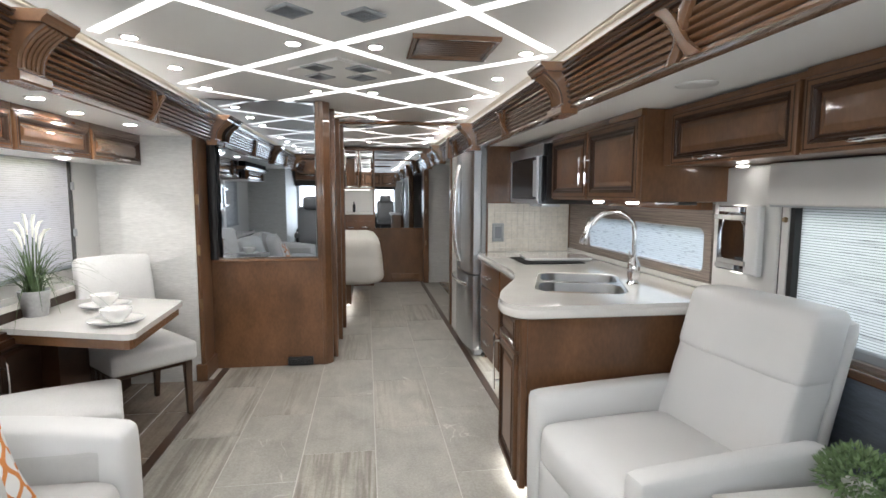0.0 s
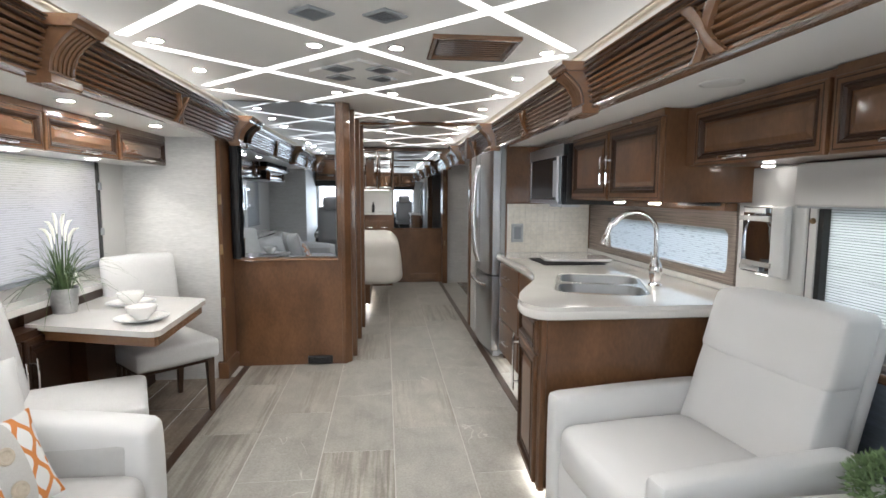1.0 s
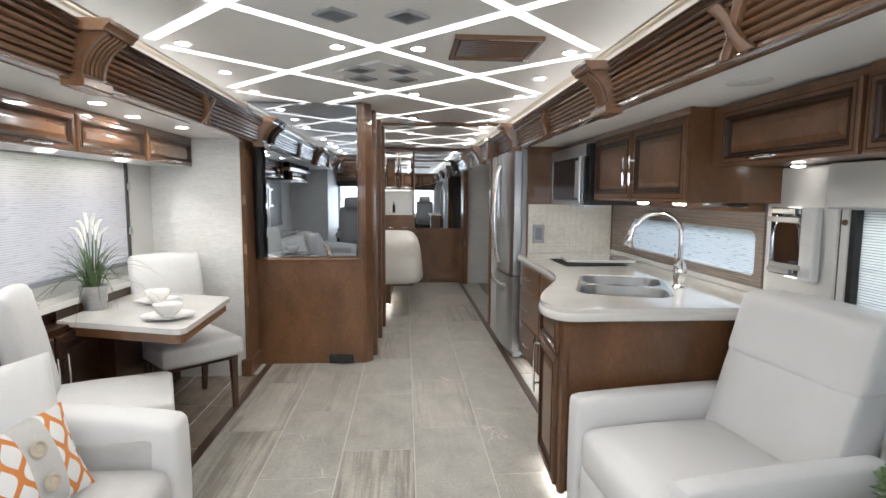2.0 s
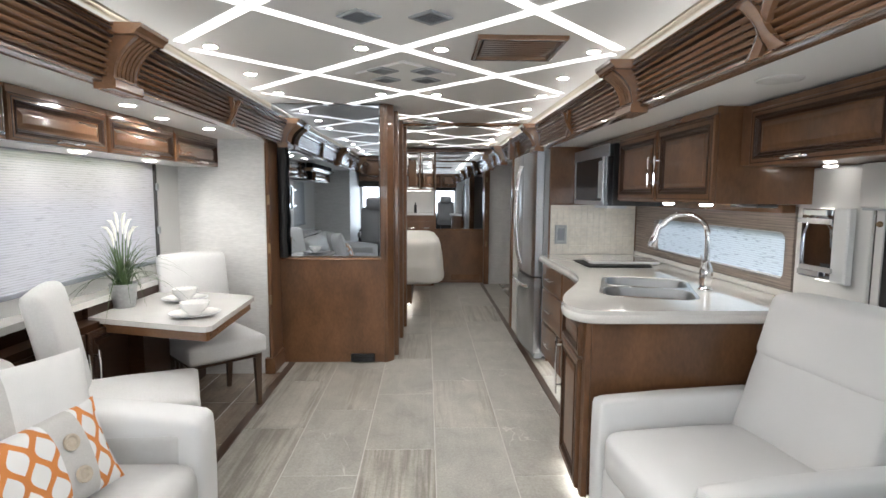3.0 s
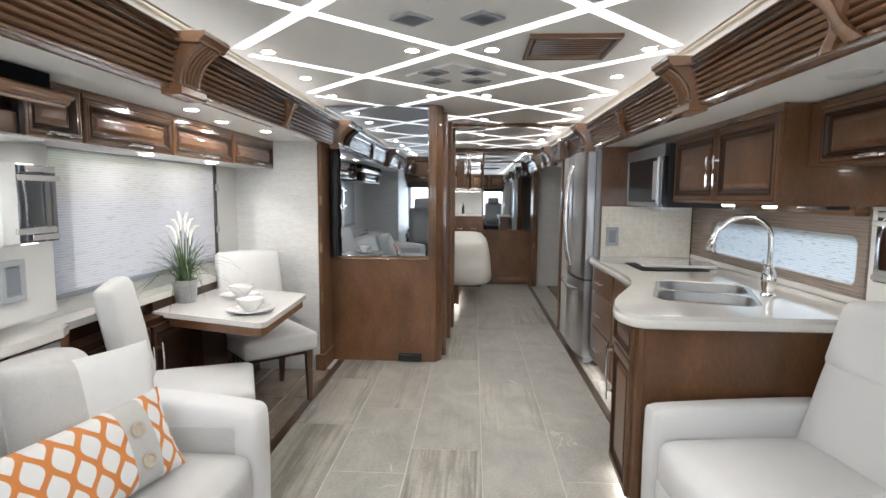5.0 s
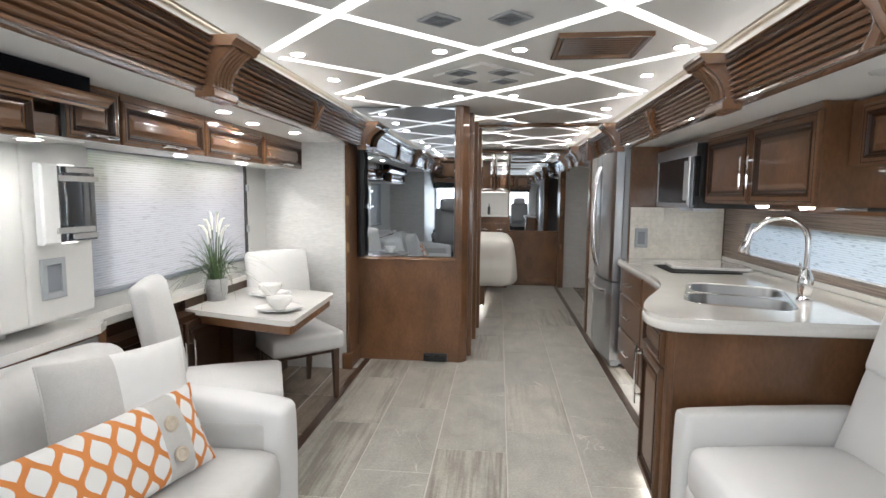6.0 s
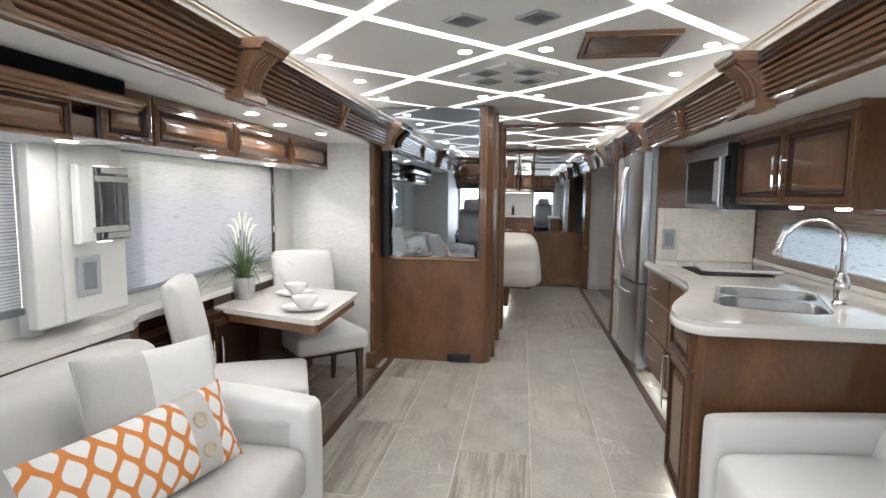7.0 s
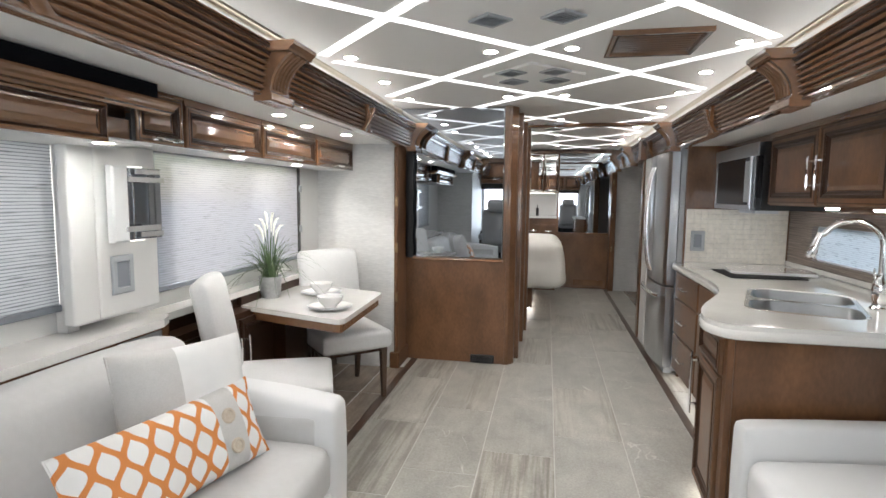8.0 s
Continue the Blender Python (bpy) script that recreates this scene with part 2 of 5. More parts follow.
M_led = material("led_diffuser", (1.0, 0.99, 0.975), 0.5, emit=LED)
M_puck = material("puck_lens", (1.0, 0.965, 0.91), 0.5, emit=PUCK)
M_cove = material("cove_led", (1.0, 0.985, 0.95), 0.5, emit=COVE)
M_toe = material("toe_led", (1.0, 0.97, 0.90), 0.5, emit=5.0)
M_sconce = material("sconce_led", (1.0, 0.96, 0.88), 0.5, emit=0.8)
M_mosaic = material("cream_mosaic", (0.80, 0.76, 0.685), 0.22, coat=0.4, vary=0.1, scale=9, fine=0.1, fine_scale=40)
M_socket = material("socket_insert", (0.22, 0.24, 0.27), 0.3)
M_undercab = material("under_cabinet_lens", (1.0, 0.95, 0.87), 0.5, emit=52.0)
M_hood = material("hood_lens", (1.0, 0.96, 0.90), 0.5, emit=7.0)
M_frost = material("frosted_glass", (0.74, 0.75, 0.75), 0.18, coat=0.6, vary=0.05)
M_bar = material("satin_bar", (0.80, 0.80, 0.80), 0.25, metal=0.7)
M_screen = material("lit_screen", (0.12, 0.25, 0.5), 0.2, emit=1.2)
M_blue = material("blue_grey_fabric", (0.17, 0.20, 0.245), 0.5, vary=0.45, scale=9, stretch=(1, 0.25, 2.5), fine=0.2, fine_scale=120)
M_tarmac = material("tarmac", (0.48, 0.475, 0.46), 0.9, vary=0.2, scale=1, fine=0.2, fine_scale=30)
M_hedge = material("hedge", (0.20, 0.30, 0.16), 0.9, vary=0.7, scale=1.5, fine=0.3, fine_scale=9)


def tile_material(name, light, dark, rough, angle, veined=1.0, cracks=0.0):
    """Veined stone tile: long streaks, with their own shift on every tile."""
    m = bpy.data.materials.new(name)
    m.use_nodes = True
    nt, link = m.node_tree, m.node_tree.links.new
    b = nt.nodes["Principled BSDF"]
    co, oi = nt.nodes.new("ShaderNodeTexCoord"), nt.nodes.new("ShaderNodeObjectInfo")
    sh = nt.nodes.new("ShaderNodeVectorMath")
    sh.operation = "SCALE"
    sh.inputs[0].default_value = (37.0, 91.0, 13.0)
    link(oi.outputs["Random"], sh.inputs["Scale"])
    ad = nt.nodes.new("ShaderNodeVectorMath")
    link(co.outputs["Object"], ad.inputs[0])
    link(sh.outputs[0], ad.inputs[1])

    def streak(stretch, scale, detail, lo, hi):
        mp = nt.nodes.new("ShaderNodeMapping")
        mp.inputs["Scale"].default_value = stretch
        mp.inputs["Rotation"].default_value = (0, 0, radians(angle))
        n = nt.nodes.new("ShaderNodeTexNoise")
        n.inputs["Scale"].default_value, n.inputs["Detail"].default_value = scale, detail
        n.inputs["Distortion"].default_value = 0.5
        link(ad.outputs[0], mp.inputs["Vector"])
        link(mp.outputs[0], n.inputs["Vector"])
        r = nt.nodes.new("ShaderNodeMapRange")
        r.inputs[1].default_value, r.inputs[2].default_value = lo, hi
        link(n.outputs[0], r.inputs[0])
        return r.outputs[0], n.outputs[0]

    grain, _ = streak((1, 1, 1), 90.0, 2, 0.3, 0.7)
    long_, raw = streak((15.0, 0.7, 1), 3.0, 10, 0.40, 0.60)
    cloud, _ = streak((1.3, 0.8, 1), 4.5, 7, 0.1, 0.9)
    band, _ = streak((3.6, 0.3, 1), 1.7, 3, 0.34, 0.60)
    banded = nt.nodes.new("ShaderNodeMath")
    banded.operation = "MULTIPLY"
    link(long_, banded.inputs[0])
    link(band, banded.inputs[1])
    amount = nt.nodes.new("ShaderNodeMath")          # how veined this tile is
    amount.operation = "MULTIPLY"
    frac = nt.nodes.new("ShaderNodeMath")
    frac.operation = "FRACT"
    m7 = nt.nodes.new("ShaderNodeMath")
    m7.operation = "MULTIPLY"
    m7.inputs[1].default_value = 7.31
    link(oi.outputs["Random"], m7.inputs[0])
    link(m7.outputs[0], frac.inputs[0])
    link(banded.outputs[0], amount.inputs[0])
    gain = nt.nodes.new("ShaderNodeMapRange")
    gain.inputs[3].default_value, gain.inputs[4].default_value = veined * 0.55, veined
    pw = nt.nodes.new("ShaderNodeMath")
    pw.operation = "POWER"
    pw.inputs[1].default_value = 1.9
    link(frac.outputs[0], pw.inputs[0])
    link(pw.outputs[0], gain.inputs[0])
    link(gain.outputs[0], amount.inputs[1])
    mx = nt.nodes.new("ShaderNodeMix")
    mx.data_type = "RGBA"
    mx.inputs[6].default_value, mx.inputs[7].default_value = (*light, 1), (*dark, 1)
    link(amount.outputs[0], mx.inputs[0])
    r = nt.nodes.new("ShaderNodeMapRange")
    r.inputs[3].default_value, r.inputs[4].default_value = 0.62, 1.30
    link(cloud, r.inputs[0])
    mul = nt.nodes.new("ShaderNodeVectorMath")
    mul.operation = "SCALE"
    link(mx.outputs[2], mul.inputs[0])
    link(r.outputs[0], mul.inputs["Scale"])
    tone = nt.nodes.new("ShaderNodeMapRange")
    tone.inputs[3].default_value, tone.inputs[4].default_value = 0.93, 1.06
    gr = nt.nodes.new("ShaderNodeMapRange")
    gr.inputs[3].default_value, gr.inputs[4].default_value = 0.85, 1.11
    link(grain, gr.inputs[0])
    mul3 = nt.nodes.new("ShaderNodeVectorMath")
    mul3.operation = "SCALE"
    link(mul.outputs[0], mul3.inputs[0])
    link(gr.outputs[0], mul3.inputs["Scale"])
    link(oi.outputs["Random"], tone.inputs[0])
    mul2 = nt.nodes.new("ShaderNodeVectorMath")
    mul2.operation = "SCALE"
    link(mul3.outputs[0], mul2.inputs[0])
    link(tone.outputs[0], mul2.inputs["Scale"])
    colour = mul2.outputs[0]
    if cracks:
        # thin pale veins wandering across the stone
        wander, raw2 = streak((1.0, 0.7, 1), 1.9, 4, 0.0, 1.0)
        off, dist, near = nt.nodes.new("ShaderNodeMath"), nt.nodes.new("ShaderNodeMath"), nt.nodes.new("ShaderNodeMapRange")
        off.operation, dist.operation = "SUBTRACT", "ABSOLUTE"
        off.inputs[1].default_value = 0.56
        link(raw2, off.inputs[0])
        link(off.outputs[0], dist.inputs[0])
        near.inputs[1].default_value, near.inputs[2].default_value = 0.0, 0.0045
        near.inputs[3].default_value, near.inputs[4].default_value = cracks, 0.0
        link(dist.outputs[0], near.inputs[0])
        mv = nt.nodes.new("ShaderNodeMix")
        mv.data_type = "RGBA"
        mv.inputs[7].default_value = (0.62, 0.60, 0.56, 1)
        patch, _ = streak((1.0, 1.0, 1), 5.0, 3, 0.48, 0.62)
        broken = nt.nodes.new("ShaderNodeMath")
        broken.operation = "MULTIPLY"
        link(near.outputs[0], broken.inputs[0])
        link(patch, broken.inputs[1])
        link(broken.outputs[0], mv.inputs[0])
        link(colour, mv.inputs[6])
        colour = mv.outputs[2]
    link(colour, b.inputs["Base Color"])
    rr = nt.nodes.new("ShaderNodeMapRange")
    rr.inputs[3].default_value, rr.inputs[4].default_value = rough - 0.07, rough + 0.1
    link(cloud, rr.inputs[0])
    link(rr.outputs[0], b.inputs["Roughness"])
    return m


M_tile = tile_material("cloudy_stone_tile", (0.365, 0.352, 0.318), (0.240, 0.222, 0.190), 0.36, 0, 0.22, 0.75)
M_tile_vein = tile_material("veined_stone_tile", (0.40, 0.38, 0.338), (0.215, 0.193, 0.160), 0.34, 0, 1.1)
M_slidetile = tile_material("polished_brown_tile", (0.30, 0.245, 0.195), (0.17, 0.13, 0.10), 0.2, 30)


def shade_material(name, color, clear, ribs, dark=0.6, dash=4.0, pitch=0.0, deep=0.5):
    """A woven blind: lets part of the light straight through, the rest glows through the cloth; fine broken lines across it."""
    m = bpy.data.materials.new(name)
    m.use_nodes = True
    nt, link = m.node_tree, m.node_tree.links.new
    nt.nodes.remove(nt.nodes["Principled BSDF"])
    out = nt.nodes["Material Output"]
    co, mp = nt.nodes.new("ShaderNodeTexCoord"), nt.nodes.new("ShaderNodeMapping")
    mp.inputs["Scale"].default_value = (1, dash, ribs)
    n = nt.nodes.new("ShaderNodeTexNoise")
    n.inputs["Scale"].default_value, n.inputs["Detail"].default_value = 3.0, 1.5
    link(co.outputs["Object"], mp.inputs["Vector"])
    link(mp.outputs[0], n.inputs["Vector"])
    r = nt.nodes.new("ShaderNodeMapRange")
    r.inputs[1].default_value, r.inputs[2].default_value = 0.31, 0.42
    r.inputs[3].default_value = dark
    link(n.outputs[0], r.inputs[0])
    value = r.outputs[0]
    if pitch:
        # regular fine ribs, broken here and there by the weave
        sp = nt.nodes.new("ShaderNodeSeparateXYZ")
        link(co.outputs["Object"], sp.inputs[0])
        sn, fr = nt.nodes.new("ShaderNodeMath"), nt.nodes.new("ShaderNodeMath")
        fr.operation, sn.operation = "MULTIPLY", "SINE"
        fr.inputs[1].default_value = math.tau / pitch
        link(sp.outputs[2], fr.inputs[0])
        link(fr.outputs[0], sn.inputs[0])
        rib = nt.nodes.new("ShaderNodeMapRange")
        rib.inputs[1].default_value, rib.inputs[2].default_value = 0.45, 0.85
        rib.inputs[3].default_value, rib.inputs[4].default_value = 1.0, deep
        link(sn.outputs[0], rib.inputs[0])
        both = nt.nodes.new("ShaderNodeMath")
        both.operation = "MULTIPLY"
        link(rib.outputs[0], both.inputs[0])
        link(value, both.inputs[1])
        value = both.outputs[0]
    col = nt.nodes.new("ShaderNodeVectorMath")
    col.operation = "SCALE"
    col.inputs[0].default_value = color
    link(value, col.inputs["Scale"])
    d, t, tr = nt.nodes.new("ShaderNodeBsdfDiffuse"), nt.nodes.new("ShaderNodeBsdfTranslucent"), nt.nodes.new("ShaderNodeBsdfTransparent")
    link(col.outputs[0], d.inputs[0])
    link(col.outputs[0], t.inputs[0])
    a, c = nt.nodes.new("ShaderNodeMixShader"), nt.nodes.new("ShaderNodeMixShader")
    a.inputs[0].default_value, c.inputs[0].default_value = 0.55, clear
    link(d.outputs[0], a.inputs[1])
    link(t.outputs[0], a.inputs[2])
    link(a.outputs[0], c.inputs[1])
    link(tr.outputs[0], c.inputs[2])
    link(c.outputs[0], out.inputs[0])
    return m


M_shade = shade_material("woven_shade", (0.49, 0.495, 0.54), 0.35, 62, 0.80, 4.0, 0.012, 0.78)
M_shade_dense = shade_material("dense_woven_shade", (0.56, 0.58, 0.61), 0.08, 36, 0.7, 2.5, 0.0125, 0.45)
M_diffusing_sheet = shade_material("pale_diffusing_sheet", (0.85, 0.87, 0.90), 0.0, 30, 0.95)
M_shade_fine = shade_material("fine_woven_shade", (0.66, 0.68, 0.68), 0.36, 48, 0.7, 1.6, 0.0105, 0.35)
M_shade_bright = shade_material("thin_woven_shade", (0.62, 0.66, 0.70), 0.26, 46, 0.65, 5.0, 0.012, 0.8)
M_shade_brown = material("brown_woven_blind", (0.36, 0.295, 0.255), 0.7, vary=0.6, scale=4, stretch=(1, 0.6, 40), fine=0.2, fine_scale=30)
M_glass = material("window_glass", (0.93, 0.95, 0.95), 0.0, trans=1.0)


def lattice_material(name, ground, line, pu, pv):
    """Printed cloth: rounded cells between crossing bands, in the pillow's own plane."""
    m = bpy.data.materials.new(name)
    m.use_nodes = True
    nt, link = m.node_tree, m.node_tree.links.new
    b = nt.nodes["Principled BSDF"]
    b.inputs["Roughness"].default_value = 0.85
    co, sp = nt.nodes.new("ShaderNodeTexCoord"), nt.nodes.new("ShaderNodeSeparateXYZ")
    link(co.outputs["Object"], sp.inputs[0])

    def op(kind, a, c):
        n = nt.nodes.new("ShaderNodeMath")
        n.operation = kind
        for i, v in enumerate((a, c)):
            if v is None:
                continue
            if isinstance(v, (int, float)):
                n.inputs[i].default_value = v
            else:
                link(v, n.inputs[i])
        return n.outputs[0]
    # ogee cells: neighbouring wavy bands that swing apart and meet again
    u = op("MULTIPLY", sp.outputs[0], math.tau / pu)
    sway = op("MULTIPLY", op("COSINE", op("MULTIPLY", sp.outputs[1], math.tau / pv), None), 1.57)
    one = op("PINGPONG", op("SUBTRACT", u, sway), math.pi)
    two = op("PINGPONG", op("ADD", op("SUBTRACT", u, math.pi), sway), math.pi)
    band = op("LESS_THAN", op("MINIMUM", one, two), 0.86)
    mx = nt.nodes.new("ShaderNodeMix")
    mx.data_type = "RGBA"
    mx.inputs[6].default_value, mx.inputs[7].default_value = (*ground, 1), (*line, 1)
    link(band, mx.inputs[0])
    link(mx.outputs[2], b.inputs["Base Color"])
    n3 = nt.nodes.new("ShaderNodeTexNoise")
    n3.inputs["Scale"].default_value = 320
    link(co.outputs["Object"], n3.inputs["Vector"])
    bp = nt.nodes.new("ShaderNodeBump")
    bp.inputs["Strength"].default_value, bp.inputs["Distance"].default_value = 0.25, 0.002
    link(n3.outputs[0], bp.inputs["Height"])
    link(bp.outputs[0], b.inputs["Normal"])
    return m


M_lattice = lattice_material("orange_lattice_print", (0.76, 0.755, 0.75), (0.64, 0.235, 0.065), 0.078, 0.124)
M_pillow = material("white_pillow_cloth", (0.74, 0.735, 0.725), 0.85, vary=0.04, scale=20, bump=0.25, bump_scale=300)

# ---------- the coach body ----------
LB, RB = -1.11, 0.91          # faces of the two long cornices
LW, RW = -1.90, 1.78          # outer walls of the slide-outs
ZC, ZL, ZR = 2.13, 1.81, 1.80  # ceilings: middle, left slide, right slide
YF, YE, YR = -1.75, 4.10, 8.45  # windshield, end of the left slide, rear wall
YS = -0.35                     # front end of both slides

ground = fixed("ground", bbox(-150, 150, -150, 150, -1.2, -1.0), M_tarmac, "pale tarmac ground outside the coach")

floor = fixed("floor", bbox(-1.3, 1.15, YF, YR, -0.06, -0.0016), M_grout, "grey grout bed under the stone floor tiles")
slide_floor_left = fixed("floor_slide_left", bbox(LW, -1.3, YS, YE, -0.06, -0.0016), M_grout, "grout bed of the slide-out floor")
slide_floor_right = fixed("floor_slide_right", bbox(1.15, RW, YS, 6.0, -0.06, -0.002), M_strip, "floor under the kitchen cabinets")
slide_floor_bed = fixed("floor_slide_bed", bbox(1.15, RW, 6.0, YR, -0.06, -0.002), M_slidetile, "brown floor of the bedroom slide-out")
for n, (x0, x1, y0, y1) in enumerate(((-1.14, -1.085, YS, 4.368), (0.855, 0.905, YS, 8.4))):
    fixed("trim_floor_%d" % (n + 1), bbox(x0, x1, y0, y1, -0.004, 0.004, bev=0.002), M_strip, "dark wood strip edging the floor tiles")

bm = B()
box(bm, -1.55, 1.35, YF - 0.1, YR + 0.1, ZC, ZC + 0.08)
ceiling = fixed("ceiling", bm, M_ceiling, "off-white padded ceiling of the coach")
fixed("ceiling_slide_left", bbox(LW - 0.06, -1.17, YS - 0.06, YE + 0.06, ZL, ZL + 0.05), M_ceiling, "white ceiling panel of the slide-out")
fixed("ceiling_slide_right", bbox(0.97, RW + 0.06, YS - 0.06, 6.0, ZR, ZR + 0.05), M_ceiling, "white ceiling panel of the kitchen slide-out")
fixed("ceiling_slide_bed", bbox(0.97, RW + 0.06, 6.0, YR, 1.86, 1.91), M_ceiling, "white ceiling panel of the bedroom slide-out")
fixed("wall_cove_left", bbox(-1.55, -1.48, YF, YR, ZL + 0.05, ZC), M_white, "white back of the light cove")
fixed("wall_cove_right", bbox(1.28, 1.35, YF, YR, ZR + 0.05, ZC), M_white, "white back of the light cove")


def wall_x(name, x0, x1, y0, y1, z0, z1, holes, mat, label):
    """A wall in the plane of x with holes (ya, yb, za, zb), in order along y."""
    bm = B()
    y = y0
    for a, b, c, d in holes:
        box(bm, x0, x1, y, a, z0, z1)
        box(bm, x0, x1, a, b, z0, c)
        box(bm, x0, x1, a, b, d, z1)
        y = b
    box(bm, x0, x1, y, y1, z0, z1)
    return fixed(name, bm, mat, label)


wall_x("wall_left", LW - 0.06, LW, YS, YE + 0.06, -0.06, ZL + 0.05, [(0.5, 1.72, 0.97, 1.62), (2.2, 3.75, 0.95, 1.60)], M_white, "white side wall of the slide-out with windows")
wall_x("wall_right", RW, RW + 0.06, YS, 6.0, -0.06, ZR + 0.05, [(0.55, 2.0, 0.82, 1.36), (2.50, 4.05, 1.0, 1.225)], M_white, "white side wall of the kitchen slide-out")
fixed("wall_slide_end", bbox(LW - 0.06, -1.222, YE, YE + 0.06, -0.06, ZL), M_paper, "white textured wallpaper at the end of the slide-out")
fixed("wall_slide_front", bbox(LW - 0.06, -1.3, YS - 0.06, YS, -0.06, ZL), M_paper, "white textured wall at the front of the slide-out")
fixed("wall_slide_front_right", bbox(0.97, RW + 0.06, YS - 0.06, YS, -0.06, ZR), M_paper, "white textured wall at the front of the kitchen slide-out")
wall_x("wall_cab_left", -1.36, -1.30, YF, YS - 0.06, -0.06, ZC, [], M_white, "white cab side wall")
wall_x("wall_cab_right", 1.15, 1.21, YF, YS - 0.06, -0.06, ZC, [], M_white, "white cab side wall")
bm = B()
box(bm, -1.36, 1.21, YF - 0.06, YF, -0.06, 0.75)
box(bm, -1.36, 1.21, YF - 0.06, YF, 1.62, ZC)
box(bm, -1.36, -1.28, YF - 0.06, YF, 0.75, 1.62)
box(bm, 1.0, 1.21, YF - 0.06, YF, 0.75, 1.62)
fixed("wall_front", bm, M_white, "cab front wall round the windshield")
# sheet added across the opening: glows white and keeps sun beams off the floor
fixed("window_windshield", bbox(-1.28, 1.0, YF - 0.03, YF - 0.024, 0.75, 1.62), M_diffusing_sheet, "bright windshield opening filled by an added diffusing sheet")
fixed("wall_rear", bbox(-1.9, RW + 0.06, YR, YR + 0.06, -0.06, ZC), M_wood, "brown wooden rear wall")
fixed("wall_bedroom_left", bbox(-1.96, -1.9, 5.6, YR, -0.06, ZC), M_white, "white bedroom side wall")
fixed("wall_bedroom_right", bbox(RW, RW + 0.06, 6.0, YR, -0.06, 1.91), M_white, "white bedroom slide-out wall")
fixed("floor_bedroom", bbox(-1.9, -1.3, 4.4, YR, -0.06, -0.004), M_tile, "stone floor beside the bed")
fixed("ceiling_bedroom_left", bbox(-1.96, -1.48, 4.16, YR, 2.0, 2.05), M_white, "white ceiling over the bed")
fixed("wall_bath", bbox(-1.9, -0.30, 5.56, 5.62, 0, ZC), M_wood, "wooden wall of the bathroom block")

# ---------- cornices, corbels and ceiling lights ----------
def cornice_outline(face, out, z0, z1):
    """Section of a reeded cornice: crown steps on top, reeds, a base bead. out: which way the face looks along x."""
    pts = [(-0.07, z0 + 0.004), (-0.004, z0), (0.004, z0 + 0.004), (0.004, z0 + 0.012), (-0.004, z0 + 0.016)]
    a, b, n = z0 + 0.020, z1 - 0.056, 5
    lean = 0.024
    for k in range(n):
        for s in range(7):
            f = (k + s / 7) / n
            pts.append((0.018 * f - 0.008 + 0.017 * math.sin(math.pi * s / 7) ** 0.75, a + (b - a) * f))
    pts += [(0.011, b), (lean + 0.004, b + 0.003), (lean + 0.009, b + 0.010), (lean + 0.002, b + 0.013), (lean + 0.002, b + 0.018), (lean + 0.013, b + 0.020), (lean + 0.016, b + 0.027),
            (lean + 0.008, b + 0.030), (lean + 0.008, b + 0.036), (lean + 0.020, b + 0.038), (lean + 0.024, b + 0.045), (lean + 0.016, b + 0.047), (lean + 0.018, b + 0.051), (lean + 0.028, b + 0.052), (lean + 0.030, z1), (-0.07, z1)]
    return [(face + out * u, v) for u, v in pts]


def cornice(name, face, out, z0, z1, spans):
    for y0, y1 in spans:
        bm = prism(B(), cornice_outline(face, out, z0, z1), y0, y1, along_y)
        bm.faces.ensure_lookup_table()
        grooves = {4, 5 + 35, 44, 45, 49, 50, 54}
        for k in range(5):
            grooves.add(4 + 7 * k)
        for i in grooves:
            bm.faces[i].material_index = 1     # dark glaze left in the grooves
        fixed(name, bm, [M_wood_y, M_wood_d], "glossy brown reeded wooden cornice with dark glazed grooves", True)


Z0L, Z1L, Z0R, Z1R = 1.78, 1.97, 1.775, 1.962
cornice("trim_cornice_left", LB, 1, Z0L, Z1L, [(YF, 4.36)])
cornice("trim_cornice_right", RB, -1, Z0R, Z1R, [(YF, 5.62), (5.66, YR)])


def corbel(face, out, y, z0, z1, w=0.175):
    t = thing("corbel", "carved brown wooden corbel with fluted scroll on the cornice", "corbel", "corbels along the cornices", (face, y, z0))
    h = z1 - z0
    sec = [(-0.03, -0.012), (0.03, -0.012), (0.034, 0.004), (0.03, 0.016)]
    sec += [(0.032 + 0.085 * (s / 10) ** 2.4, 0.016 + (h - 0.045) * s / 10) for s in range(1, 11)]
    sec += [(-0.03, h - 0.029)]
    part("scroll", prism(B(), [(out * u, v) for u, v in sec], -w / 2 + 0.012, w / 2 - 0.012, along_y), M_wood_y, t, smooth=True)
    bm = B()
    for k in range(5):
        yy = (k - 2) * (w - 0.05) / 5
        tube(bm, [(out * (0.034 + 0.085 * (s / 10) ** 2.4), yy, 0.025 + (h - 0.06) * s / 10) for s in range(11)], 0.0075, 6)
    part("flute", bm, M_wood_y, t, smooth=True)
    foot = [(-0.03, -0.022), (0.040, -0.022), (0.046, -0.016), (0.046, 0.008), (0.040, 0.016), (-0.03, 0.016)]
    part("foot_block", prism(B(), [(out * u, v) for u, v in foot], -w / 2 - 0.004, w / 2 + 0.004, along_y), M_wood_y, t)
    cap = [(-0.03, h - 0.03), (0.122, h - 0.03), (0.126, h - 0.02), (0.134, h - 0.012), (0.142, h - 0.006), (0.144, h + 0.008), (-0.03, h + 0.008)]
    part("cap", prism(B(), [(out * u, v) for u, v in cap], -w / 2 - 0.012, w / 2 + 0.012, along_y), M_wood_y, t)
    return t


